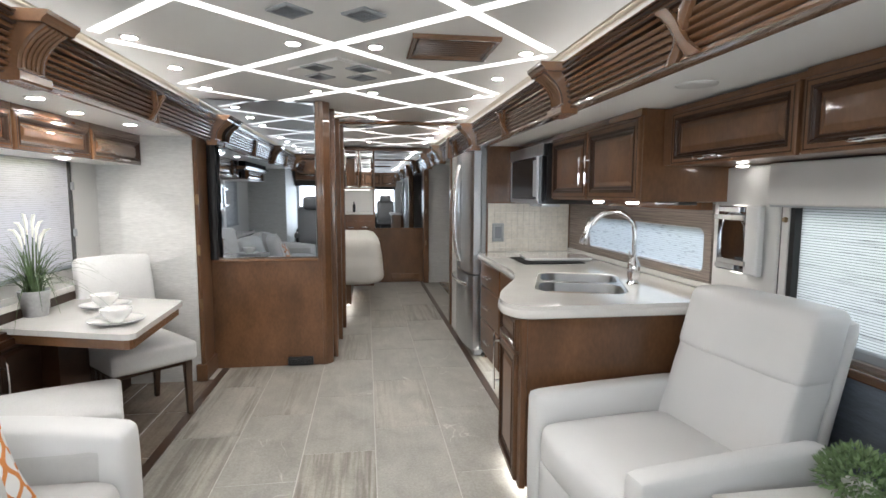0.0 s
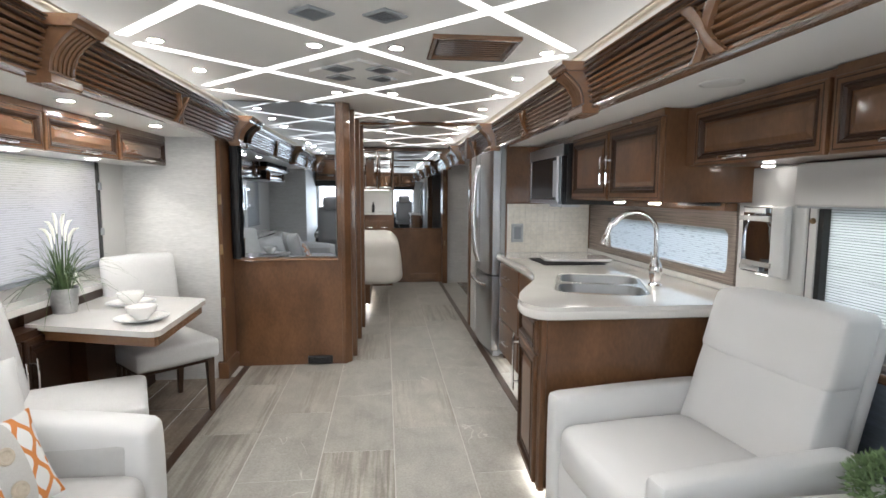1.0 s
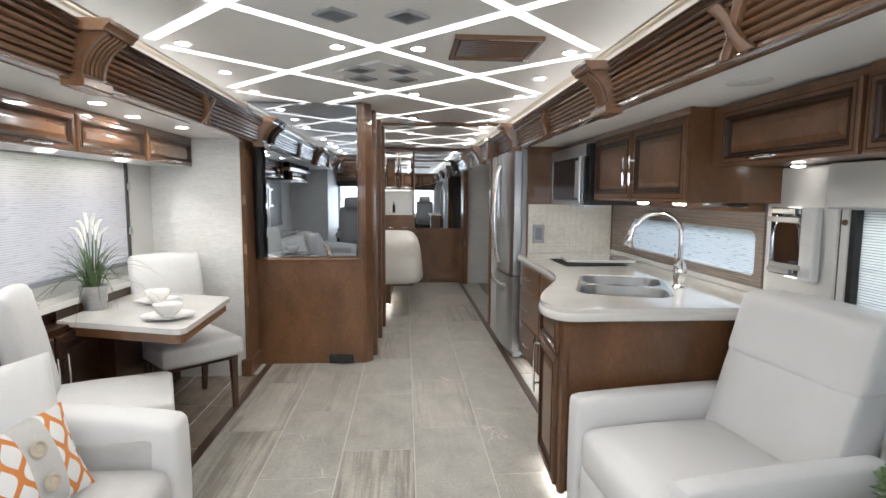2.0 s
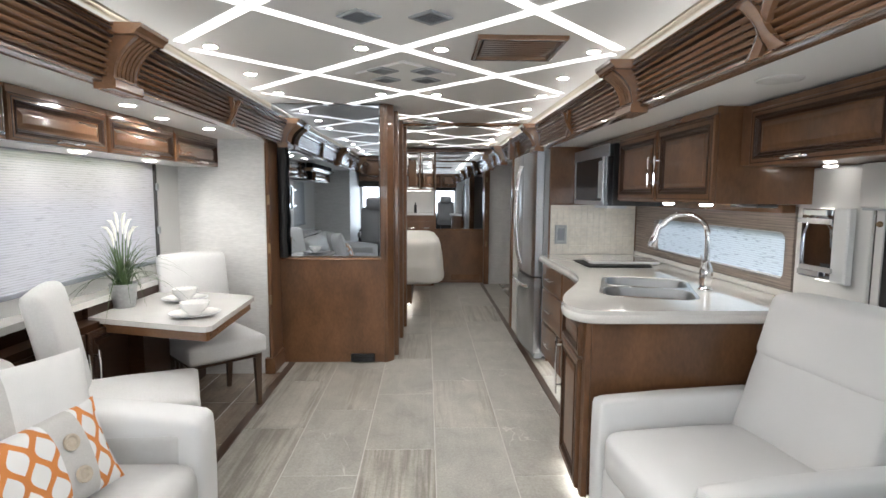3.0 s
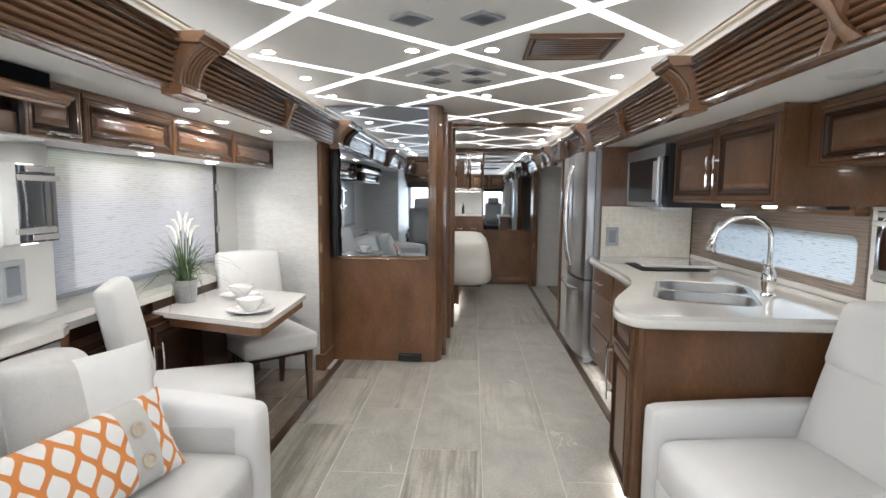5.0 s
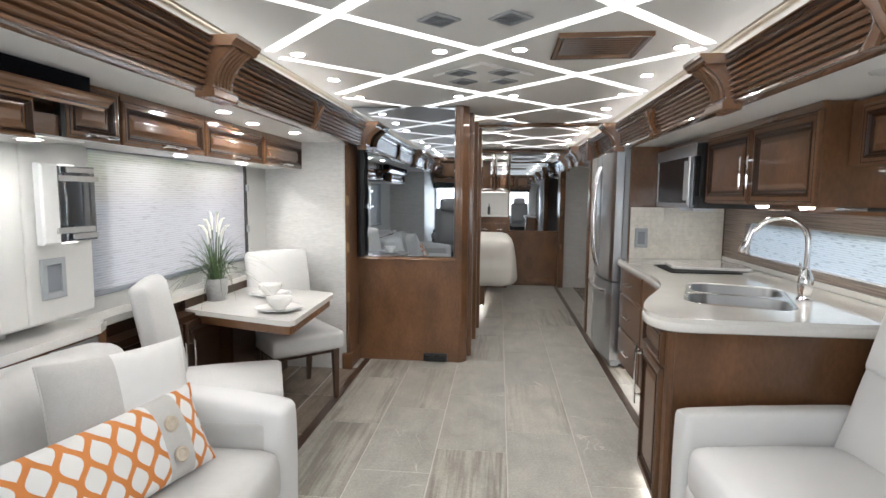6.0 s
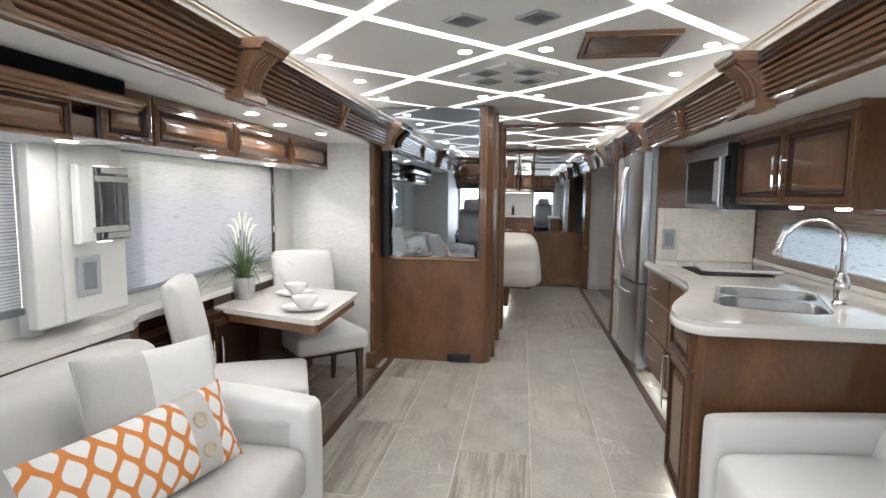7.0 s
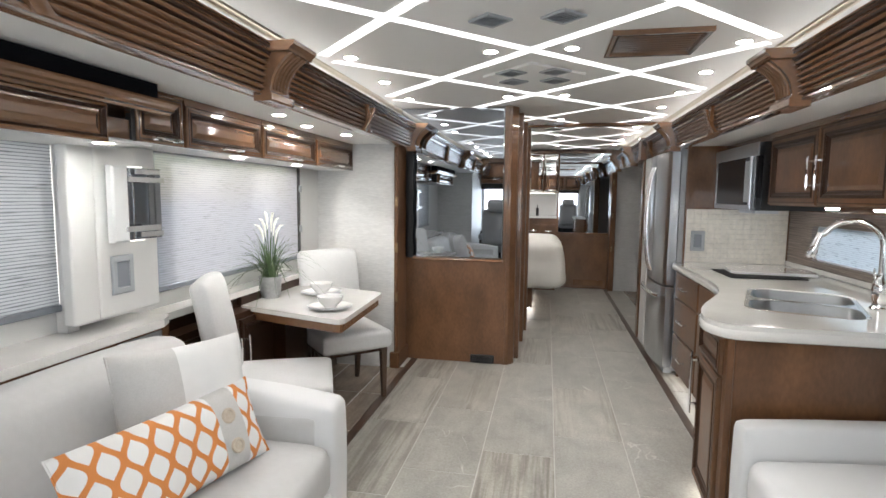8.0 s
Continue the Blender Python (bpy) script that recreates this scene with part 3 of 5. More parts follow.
def ribbon_tie(face, out, y, z0, z1):
    t = thing("ribbon_tie", "carved wooden ribbon crossed over the reeded cornice", "ornament", "ribbon ties on the cornices", (face, y, z0))
    h = z1 - z0 - 0.04
    for d in (-1, 1):
        bm = B()
        rows = []
        for s in range(13):
            f = s / 12
            c = d * 0.062 * (2 * f - 1) * (0.45 + 0.55 * abs(2 * f - 1))
            wd = 0.018 + 0.012 * abs(2 * f - 1)
            x = out * (0.010 + 0.028 * f + 0.004 * (d + 1))
            rows.append([bm.verts.new((x - out * 0.012, c - wd, h * f)), bm.verts.new((x + out * 0.004, c - wd, h * f)), bm.verts.new((x + out * 0.009, c, h * f)),
                         bm.verts.new((x + out * 0.004, c + wd, h * f)), bm.verts.new((x - out * 0.012, c + wd, h * f))])
        for a, b in zip(rows, rows[1:]):
            for k in range(4):
                bm.faces.new((a[k], a[k + 1], b[k + 1], b[k]))
        part("ribbon", bm, M_wood_y, t, smooth=True)
    return t


for y in (0.0, 2.0, 4.27):
    corbel(LB, 1, y, Z0L, Z1L)
for y in (0.35, 2.36, 4.37, 6.3, 7.6):
    corbel(RB, -1, y, Z0R, Z1R)
for y in (0.95, 3.1):
    ribbon_tie(LB, 1, y, Z0L, Z1L)
for y in (1.42, 3.36, 5.2, 7.0):
    ribbon_tie(RB, -1, y, Z0R, Z1R)

# light strips lying on top of the cornices, hidden behind the crown
for nm, x0, x1 in (("left", -1.30, -1.27), ("right", 1.06, 1.09)):
    t = thing("cove_light", "warm white strip light in the ceiling cove", "strip light", "cove lights")
    part("diffuser", bbox(x0, x1, YF + 0.1, YR - 0.1, 1.90, 1.91), M_cove, t)
fixed("trim_cove_left", bbox(-1.48, LB - 0.06, YF, 4.2, 1.875, 1.885), M_white, "white cove shelf")
fixed("trim_cove_right", bbox(RB + 0.06, 1.28, YF, YR, 1.87, 1.88), M_white, "white cove shelf")
for nm, x in (("left", -1.285), ("right", 1.05)):
    s = 1 if nm == "left" else -1
    out = [(x - s * 0.012, ZC), (x - s * 0.012, ZC - 0.012), (x - s * 0.004, ZC - 0.02), (x + s * 0.008, ZC - 0.02), (x + s * 0.014, ZC - 0.012), (x + s * 0.024, ZC - 0.008), (x + s * 0.028, ZC)]
    fixed("trim_ceiling_" + nm, prism(B(), out, YF, YR, along_y), M_gold, "champagne metal moulding along the ceiling edge", True)
fixed("trim_ceiling_cross", bbox(-0.26, 1.04, 5.44, 5.52, 2.095, 2.128, bev=0.008), M_wood_y, "wooden beam across the ceiling")

# lattice of light strips
CX, NX, NY0, NY = -0.125, 0.565, 2.755, 0.58
XL, XR = -1.19, 0.965
lattice = thing("ceiling_light_lattice", "white glowing LED strips crossing in diamonds on the ceiling", "ceiling light")
for sgn in (-1, 1):
    for k in range(-6, 10):
        # line through node (CX, NY0 + 2k NY) running diagonally
        y_at = lambda x: NY0 + 2 * k * NY + sgn * (x - CX) * NY / NX
        xa, xb = XL, XR
        lo, hi = YF + 0.2, YR - 0.2
        for edge in (lo, hi):
            xe = CX + sgn * (edge - NY0 - 2 * k * NY) * NX / NY
            if edge == lo:
                if sgn > 0:
                    xa = max(xa, xe)
                else:
                    xb = min(xb, xe)
            else:
                if sgn > 0:
                    xb = min(xb, xe)
                else:
                    xa = max(xa, xe)
        if xb - xa < 0.1:
            continue
        d = Vector((NX, sgn * NY, 0)).normalized()
        nrm = Vector((-d.y, d.x, 0)) * (0.0135 if y_at(CX) > 5.0 else 0.027)
        bm = B()
        pa, pb = Vector((xa, y_at(xa), 0)), Vector((xb, y_at(xb), 0))
        z = ZC - (0.003 if sgn > 0 else 0.0035)
        vs = []
        for zz in (z, ZC - 0.0005):
            vs.append([bm.verts.new((q.x, q.y, zz)) for q in (pa - nrm, pb - nrm, pb + nrm, pa + nrm)])
        bm.faces.new(vs[0])
        bm.faces.new(vs[1])
        for i in range(4):
            bm.faces.new((vs[0][i], vs[0][(i + 1) % 4], vs[1][(i + 1) % 4], vs[1][i]))
        part("light_strip", bm, M_led, lattice)


def puck(x, y, z, r=0.037, group="ceiling downlights"):
    t = thing("downlight", "round white recessed downlight, lit", "downlight", group, (x, y, z))
    part("bezel", lathe(B(), [(r * 0.8, -0.004), (r * 1.02, -0.006), (r * 1.2, -0.003), (r * 1.24, 0.001)], sides=28), M_white, t, smooth=True)
    bm = B()
    bmesh.ops.create_circle(bm, cap_ends=True, segments=28, radius=r * 0.86, matrix=Matrix.Translation((0, 0, -0.0045)))
    part("lens", bm, M_puck, t)
    return t


first = None
spots = [(x, 2.76 + 0.61 * k) for k in range(-7, 9) for x in (-1.07, 0.85)] + [(x, 2.755 + 1.22 * k) for k in range(-3, 5) for x in (-0.325, 0.075)]
for x, y in spots:
    if (y < 4.2 or x > -0.35) and not (abs(x) > 0.5 and 2.0 < y < 2.3):
        first = copy_thing(first, pose(x, y, ZC)) if first else puck(x, y, ZC)
for x, y in ((-1.385, 2.57), (-1.44, 3.0), (-1.365, 3.45)):
    copy_thing(first, pose(x, y, ZL))


def ceiling_vent(x, y, turn=45, s=0.135):
    t = thing("ceiling_vent", "small grey louvred vent in the ceiling", "vent", "ceiling vents", (x, y, ZC), turn)
    part("frame", moved(rings_mesh(s, s, [(0, 0), (0, 0.006), (0.004, 0.009), (0.012, 0.009), (0.014, 0.002)], cap=False, back=False), pose(-s / 2, s / 2, 0, 180)), M_grey, t)
    part("backing", bbox(-s / 2 + 0.012, s / 2 - 0.012, -s / 2 + 0.012, s / 2 - 0.012, -0.002, -0.0005), M_socket, t)
    for k in range(6):
        yy = -s / 2 + 0.02 + k * (s - 0.04) / 5
        part("slat", moved(bbox(-s / 2 + 0.012, s / 2 - 0.012, -0.008, 0.008, -0.001, 0.001), pose(0, yy, -0.006, 35)), M_grey, t)
    return t


v = None
for cy in (2.0, 3.29, 5.6):
    bm = B()
    r = 0.36 if cy != 3.29 else 0.30
    prism(bm, [(CX, cy - r), (CX + r, cy), (CX, cy + r), (CX - r, cy)], ZC - 0.014, ZC, along_z)
    pad = tagged(new("air_panel", mesh_of("air_panel", bm, M_ceiling)), "raised off-white diamond air panel on the ceiling", "air panel", "air panels")
    d = 0.145 if cy != 3.29 else 0.125
    for sx in (-1, 1):
        for sy in (-1, 1):
            ps = pose(CX + sx * d * (1.0), cy + sy * d * (1.6 if cy != 3.29 else 0.95), ZC - 0.014, 0, 0, 45)
            if v is None:
                v = ceiling_vent(CX, 2.0, 45, 0.13)
                v.matrix_basis = ps
            else:
                copy_thing(v, ps)

hatch = thing("roof_hatch", "wood-framed ceiling hatch with a brown slatted insert", "hatch", at=(0.237, 2.50, ZC))
part("frame", moved(rings_mesh(0.42, 0.395, [(0, 0), (0, 0.018), (0.006, 0.022), (0.022, 0.02), (0.034, 0.008)], cap=False, back=False), pose(0, 0.395, 0, 180)), M_wood_y, hatch)
part("insert", bbox(0.02, 0.40, 0.02, 0.375, -0.006, -0.001), M_wood_y, hatch)
for k in range(9):
    part("slat", moved(bbox(0.035, 0.385, -0.016, 0.016, -0.002, 0.002), pose(0, 0.05 + k * 0.037, -0.010, 8)), M_wood_y, hatch)
spk = thing("ceiling_speaker", "round white speaker grille in the slide-out ceiling", "speaker", at=(1.21, 1.83, ZR))
part("grille", lathe(B(), [(0.001, -0.006), (0.04, -0.0065), (0.06, -0.005), (0.066, -0.002), (0.067, 0.001)], sides=32), M_white, spk, smooth=True)
part("ring", lathe(B(), [(0.067, -0.001), (0.070, -0.004), (0.074, -0.003), (0.075, 0.001)], sides=32), M_white, spk, smooth=True)

# ---------- partition with the big mirror ----------
YP = 4.375
partition = thing("partition", "brown wooden half-height partition with a tall tinted mirror above", "partition")
part("panel", bbox(-1.24, -0.365, YP, YP + 0.05, 0.0, 0.862), M_wood, partition)
led = [(YP - 0.012, 0.862), (YP - 0.016, 0.868), (YP - 0.012, 0.878), (YP - 0.004, 0.884), (YP + 0.05, 0.884), (YP + 0.05, 0.862)]
part("ledge", prism(B(), led, -1.25, -0.372, along_x), M_wood_y, partition)
part("mirror", moved(rings_mesh(0.868, 1.236, [(0, 0), (0, 0.003), (0.012, 0.006)]), frame_axes((-1.24, YP + 0.016, 0.886), (1, 0, 0), (0, 0, 1))), M_mirror, partition, "large tinted mirror pane")
part("backing", bbox(-1.24, -0.372, YP + 0.02, YP + 0.05, 0.886, 2.125), M_wood, partition)
part("post", prism(B(), [(-0.371, YP - 0.006), (-0.318, YP - 0.006), (-0.312, YP - 0.003), (-0.270, YP + 0.05), (-0.268, YP + 0.058), (-0.268, YP + 0.10), (-0.371, YP + 0.10)], 0.0, 2.127, along_z), M_wood, partition)
part("post_bead", prism(B(), [(-0.345, YP - 0.007), (-0.342, YP - 0.012), (-0.334, YP - 0.012), (-0.331, YP - 0.007)], 0.0, 2.12, along_z), M_wood, partition)
for k, (x0, y0, y1, z1) in enumerate(((-0.276, 4.477, 4.55, 2.127), (-0.236, 4.56, 4.66, 2.1), (-0.262, 4.67, 5.1, 2.1), (-0.222, 5.12, 5.22, 2.1), (-0.255, 5.23, 5.56, 2.1), (-0.205, 5.57, 5.70, 2.1))):
    part("trim_board", bbox(-0.40, x0, y0, y1, 0.0, z1, bev=0.005, seg=2), M_wood, partition)
part("side_wall", bbox(-0.44, -0.40, YP + 0.05, 5.6, 0.0, 2.1), M_wood, partition)
part("latch", bbox(-0.237, -0.230, 4.60, 4.625, 1.30, 1.34), M_black, partition)

post = thing("slide_post", "dark wooden post at the end of the slide-out with brass hinges", "post")
part("body", bbox(-1.220, -1.190, 4.095, 4.37, 0.0, 1.79, bev=0.006, seg=2), M_wood, post)
part("base_block", bbox(-1.250, -1.172, 4.07, 4.372, 0.0, 0.13, bev=0.006), M_wood, post)
for x in (-1.206,):
    part("bead", prism(B(), [(x - 0.012, 4.097), (x - 0.008, 4.084), (x, 4.080), (x + 0.008, 4.084), (x + 0.012, 4.097)], 0.13, 1.78, along_z), M_wood, post)
seal = B()
tube(seal, [(-1.150 + 0.005 * math.sin(k * 1.3), 4.325, 0.89 + k * 0.05) for k in range(21)] + [(-1.142, 4.325, 1.915), (-1.105, 4.32, 1.945), (-1.06, 4.31, 1.955)], 0.028, 10)
box(seal, -1.189, -1.135, 4.33, 4.374, 0.886, 1.92, bev=0.006, seg=1)
part("seal", seal, M_rubber, post, "black rubber slide-out seal", True)
for z in (0.55, 0.95, 1.32):
    h = B()
    box(h, -1.205, -1.186, 4.070, 4.082, z, z + 0.075, bev=0.002)
    tube(h, [(-1.186, 4.074, z), (-1.186, 4.074, z + 0.075)], 0.006, 8)
    part("hinge", h, M_brass, post, "brass hinge")

grille = thing("floor_grille", "black plastic return-air grille at the foot of the partition", "grille")
part("body", bbox(-0.625, -0.425, YP - 0.035, YP, 0.008, 0.075, bev=0.010, seg=2), M_black, grille)
for k in range(3):
    part("slat", bbox(-0.61, -0.44, YP - 0.040, YP - 0.034, 0.02 + k * 0.016, 0.028 + k * 0.016), M_black, grille)

# ---------- kitchen slide-out ----------
def smooth_line(pts, n=6):
    """Rounds a line of points."""
    out = []
    P = [Vector(p) for p in pts]
    for i in range(len(P) - 1):
        a, b, c, d = P[max(i - 1, 0)], P[i], P[i + 1], P[min(i + 2, len(P) - 1)]
        for s in range(n):
            t = s / n
            out.append(0.5 * ((2 * b) + (c - a) * t + (2 * a - 5 * b + 4 * c - d) * t * t + (3 * b - a - 3 * c + d) * t ** 3))
    out.append(P[-1])
    return [(v.x, v.y) for v in out]


FRONT = smooth_line([(0.77, 2.195), (0.705, 2.205), (0.66, 2.245), (0.634, 2.33), (0.650, 2.46), (0.71, 2.63), (0.80, 2.82), (0.88, 3.0), (0.93, 3.2), (0.95, 3.45)])
TOP = [(RW - 0.045, 2.195)] + FRONT + [(0.95, 4.372), (RW - 0.045, 4.372)]
SINK = pose(1.19, 2.80, 0, 0, 0, -20)


def round_rect(w, d, r, n=5):
    pts = []
    for cx, cy, a0 in ((w / 2 - r, d / 2 - r, 0), (-w / 2 + r, d / 2 - r, 90), (-w / 2 + r, -d / 2 + r, 180), (w / 2 - r, -d / 2 + r, 270)):
        for k in range(n + 1):
            a = radians(a0 + 90 * k / n)
            pts.append((cx + r * math.cos(a), cy + r * math.sin(a)))
    return pts


hole = [tuple((SINK @ Vector((x, y, 0)))[:2]) for x, y in round_rect(0.47, 0.70, 0.11)]


def slab(outline, holes, z0, z1, ease=0.006):
    """A flat slab with holes and eased outer edge."""
    bm = B()
    edges = []
    for loop in [outline] + holes:
        vs = [bm.verts.new((x, y, z1)) for x, y in loop]
        edges += [bm.edges.new((vs[i], vs[(i + 1) % len(vs)])) for i in range(len(vs))]
    fill = bmesh.ops.triangle_fill(bm, use_beauty=True, use_dissolve=False, edges=edges)
    top = [f for f in fill["geom"] if isinstance(f, bmesh.types.BMFace)]
    ext = bmesh.ops.extrude_face_region(bm, geom=top)
    for v in ext["geom"]:
        if isinstance(v, bmesh.types.BMVert):
            v.co.z = z0
    return bm


worktop = thing("worktop", "cream quartz kitchen worktop with a curved front", "worktop")
part("slab", slab(TOP, [hole], 0.895, 0.915), M_quartz, worktop)
bm = B()
lip = [(RW - 0.05, 2.195)] + FRONT + [(0.95, 4.37)]
rows = []
for i, (x, y) in enumerate(lip):
    a, b = Vector(lip[max(i - 1, 0)]), Vector(lip[min(i + 1, len(lip) - 1)])
    d = (b - a).normalized()
    nrm = Vector((-d.y, d.x))
    if i == 0:
        nrm = Vector((0, -1))
    rows.append([bm.verts.new((x - nrm.x * 0 + s * nrm.x * -1, y + s * nrm.y * -1, z)) for s, z in ((0.0, 0.8955), (-0.006, 0.888), (-0.008, 0.876), (-0.005, 0.862), (0.002, 0.857), (0.03, 0.857), (0.03, 0.8955))])
for a, b in zip(rows, rows[1:]):
    for k in range(7):
        bm.faces.new((a[k], a[(k + 1) % 7], b[(k + 1) % 7], b[k]))
part("front_edge", bm, M_quartz, worktop, smooth=True)

sink = thing("sink", "stainless steel double-bowl sink set under the worktop", "sink")
for y0, w in ((0.172, 0.310), (-0.172, 0.310)):
    bm = B()
    rings = []
    for s, z in ((1.0, 0.9115), (0.97, 0.900), (0.94, 0.80), (0.82, 0.772), (0.2, 0.768)):
        rings.append([bm.verts.new(SINK @ Vector((x * s, y0 + y * s, z))) for x, y in round_rect(0.432, w, 0.09)])
    for a, b in zip(rings, rings[1:]):
        for k in range(len(a)):
            bm.faces.new((a[k], a[(k + 1) % len(a)], b[(k + 1) % len(b)], b[k]))
    bm.faces.new(rings[-1])
    bowl = part("bowl", bm, M_bowl_shaded, sink, smooth=True)
    part("drain", moved(lathe(B(), [(0.001, 0.004), (0.02, 0.004), (0.035, 0.006), (0.042, 0.002), (0.042, 0)], sides=20), SINK @ Matrix.Translation((0, y0, 0.768))), M_chrome, bowl, smooth=True)
bm = slab([tuple((SINK @ Vector((x, y, 0)))[:2]) for x, y in round_rect(0.468, 0.698, 0.109)],
          [[tuple((SINK @ Vector((x, y0 + y, 0)))[:2]) for x, y in round_rect(0.432, 0.310, 0.09)] for y0 in (0.172, -0.172)], 0.906, 0.9118)
part("rim", bm, M_satin, sink)

faucet = thing("faucet", "tall polished chrome gooseneck kitchen faucet", "faucet", at=(1.455, 2.69, 0.915), turn=160)
part("base", lathe(B(), [(0.036, 0), (0.036, 0.008), (0.028, 0.014), (0.026, 0.03), (0.03, 0.045), (0.033, 0.07), (0.034, 0.10), (0.028, 0.125), (0.018, 0.14), (0.016, 0.16)], sides=24), M_chrome, faucet, smooth=True)
arc = [(0, 0, 0.13), (0, 0, 0.27)] + [(0.115 - 0.115 * math.cos(a * math.pi / 12), 0, 0.28 + 0.115 * math.sin(a * math.pi / 12)) for a in range(1, 11)]
arc += [(0.236, 0, 0.32)]
part("neck", tube(B(), arc, 0.0135, 14), M_chrome, faucet, smooth=True)
part("spray_head", tube(B(), [(0.232, 0, 0.335), (0.245, 0, 0.30), (0.252, 0, 0.275), (0.268, 0, 0.225), (0.270, 0, 0.215)], [0.015, 0.017, 0.019, 0.024, 0.02], 16), M_chrome, faucet, smooth=True)
part("lever", tube(B(), [(0, -0.03, 0.09), (0, -0.055, 0.10), (0.01, -0.075, 0.14), (0.015, -0.08, 0.175)], [0.014, 0.012, 0.007, 0.005], 10), M_chrome, faucet, smooth=True)

stove = thing("cooktop", "black glass cooktop partly hidden by a white cover", "cooktop", at=(1.35, 3.76, 0.915))
part("glass", bbox(-0.24, 0.20, -0.20, 0.20, 0.0005, 0.006, bev=0.002), M_hob, stove)
cover = thing("cooktop_cover", "white cutting board lying on the cooktop", "cutting board", at=(1.43, 3.84, 0.922), turn=-6)
part("board", slab(round_rect(0.50, 0.30, 0.05), [], 0.0, 0.018), M_china, cover)

# base cabinets
base = thing("peninsula_cabinet", "brown wooden kitchen peninsula cabinet with a curved front", "cabinet")
part("body", prism(B(), [(RW, 2.225), (0.700, 2.225), (0.690, 2.25), (0.695, 2.42), (0.725, 2.64), (0.80, 2.80), (0.90, 2.98), (RW, 2.98)], 0.075, 0.862, along_z), M_wood, base)
part("corner_post", prism(B(), [(0.692, 2.218), (0.715, 2.215), (0.723, 2.23), (0.703, 2.25), (0.687, 2.24)], 0.07, 0.858, along_z), M_wood, base)
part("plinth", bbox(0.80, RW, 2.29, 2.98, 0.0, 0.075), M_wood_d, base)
door_leaf(base, (0.716, 2.63, 0.70), (-0.026, -0.38, 0), (0, 0, 1), 0.375, 0.145, M_wood, rail=0.03, name="drawer_front")
d1 = door_leaf(base, (0.716, 2.63, 0.09), (-0.026, -0.38, 0), (0, 0, 1), 0.375, 0.595, M_wood, rail=0.065)
pull(d1, frame_axes((0.712, 2.615, 0.55), (-0.03, -0.465, 0), (0, 0, 1)) @ Matrix.Translation((0.02, 0, 0.02)), 0.30, True)

drawers = thing("drawer_cabinet", "brown wooden base cabinet with three drawers and chrome pulls", "cabinet")
part("body", bbox(0.985, RW, 2.985, 4.365, 0.075, 0.862), M_wood, drawers)
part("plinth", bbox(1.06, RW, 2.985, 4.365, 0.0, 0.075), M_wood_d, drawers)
for z0, z1 in ((0.655, 0.845), (0.375, 0.64), (0.10, 0.36)):
    for y1, w in ((4.33, 0.62), (3.69, 0.62)):
        m = frame_axes((0.985, y1, z0), (0, -1, 0), (0, 0, 1))
        df = part("drawer_front", moved(rings_mesh(w, z1 - z0, [(0, 0), (0, 0.014), (0.004, 0.018), (0.012, 0.02)]), m), M_wood, drawers)
        pull(df, m @ Matrix.Translation((w / 2, (z1 - z0) / 2, 0.02)), 0.185)
toe = thing("toe_kick_light", "white strip light under the base cabinets", "strip light")
part("diffuser", bbox(1.005, 1.015, 3.0, 4.36, 0.066, 0.074), M_toe, toe)
toe2 = thing("toe_kick_light", "white strip light under the peninsula", "strip light")
part("diffuser", moved(bbox(-0.018, 0.018, -0.19, 0.19, 0.066, 0.074), pose(0.755, 2.47, 0, 0, 0, -3)), M_toe, toe2)

# refrigerator
fr = thing("refrigerator", "stainless steel french-door refrigerator with curved doors", "refrigerator")
part("body", bbox(0.985, 1.72, 4.415, 5.16, 0.03, 1.765), M_grey, fr, "grey refrigerator cabinet")


def fridge_door(y0, y1, z0, z1, name):
    out = [(0.978, y0), (0.978, y1)]
    n = 12
    for k in range(n + 1):
        y = y1 + (y0 - y1) * k / n
        g = (y - 4.415) / 0.745
        out.append((0.905 - 0.035 * (1 - (2 * g - 1) ** 2) + (0.012 if k in (0, n) else 0), y))
    return part(name, prism(B(), out, z0, z1, along_z), M_steel, fr, smooth=True)


for y0, y1, hy in ((4.415, 4.784, 4.745), (4.790, 5.16, 4.83)):
    d = fridge_door(y0, y1, 0.72, 1.76, "door")
    bow = [(0.862 - 0.055 * math.sin(math.pi * k / 14) ** 0.6, hy, 0.80 + 0.86 * k / 14) for k in range(15)]
    part("handle", tube(B(), bow, 0.0145, 10), M_satin, d, smooth=True)
d = fridge_door(4.415, 5.16, 0.06, 0.705, "freezer_drawer")
bow = [(0.900 - 0.030 - 0.045 * math.sin(math.pi * k / 14) ** 0.5, 4.45 + 0.67 * k / 14, 0.63) for k in range(15)]
part("handle", tube(B(), bow, 0.016, 10), M_satin, d, smooth=True)
part("kick_plate", bbox(0.93, 0.99, 4.42, 5.15, 0.01, 0.055), M_grey, fr)
part("hinge_cap", bbox(0.94, 1.02, 4.42, 4.47, 1.762, 1.785, bev=0.004), M_grey, fr)

surround = thing("refrigerator_surround", "brown wooden panel housing round the refrigerator", "cabinet")
part("near_panel", bbox(1.02, RW, 4.378, 4.408, 0.0, ZR), M_wood, surround)
part("top_panel", bbox(1.0, RW, 4.41, 5.2, 1.785, ZR), M_wood, surround)
part("far_panel", bbox(0.92, RW, 5.19, 5.26, 0.0, ZR), M_white, surround, "white end panel")
post2 = thing("bedroom_post", "brown wooden door post beside the refrigerator", "post")
part("body", bbox(0.90, 1.0, 5.56, 5.66, 0.0, 1.97, bev=0.006, seg=2), M_wood, post2)
part("jamb", bbox(0.915, 0.935, 5.28, 5.55, 0.0, 1.79), M_white, post2)
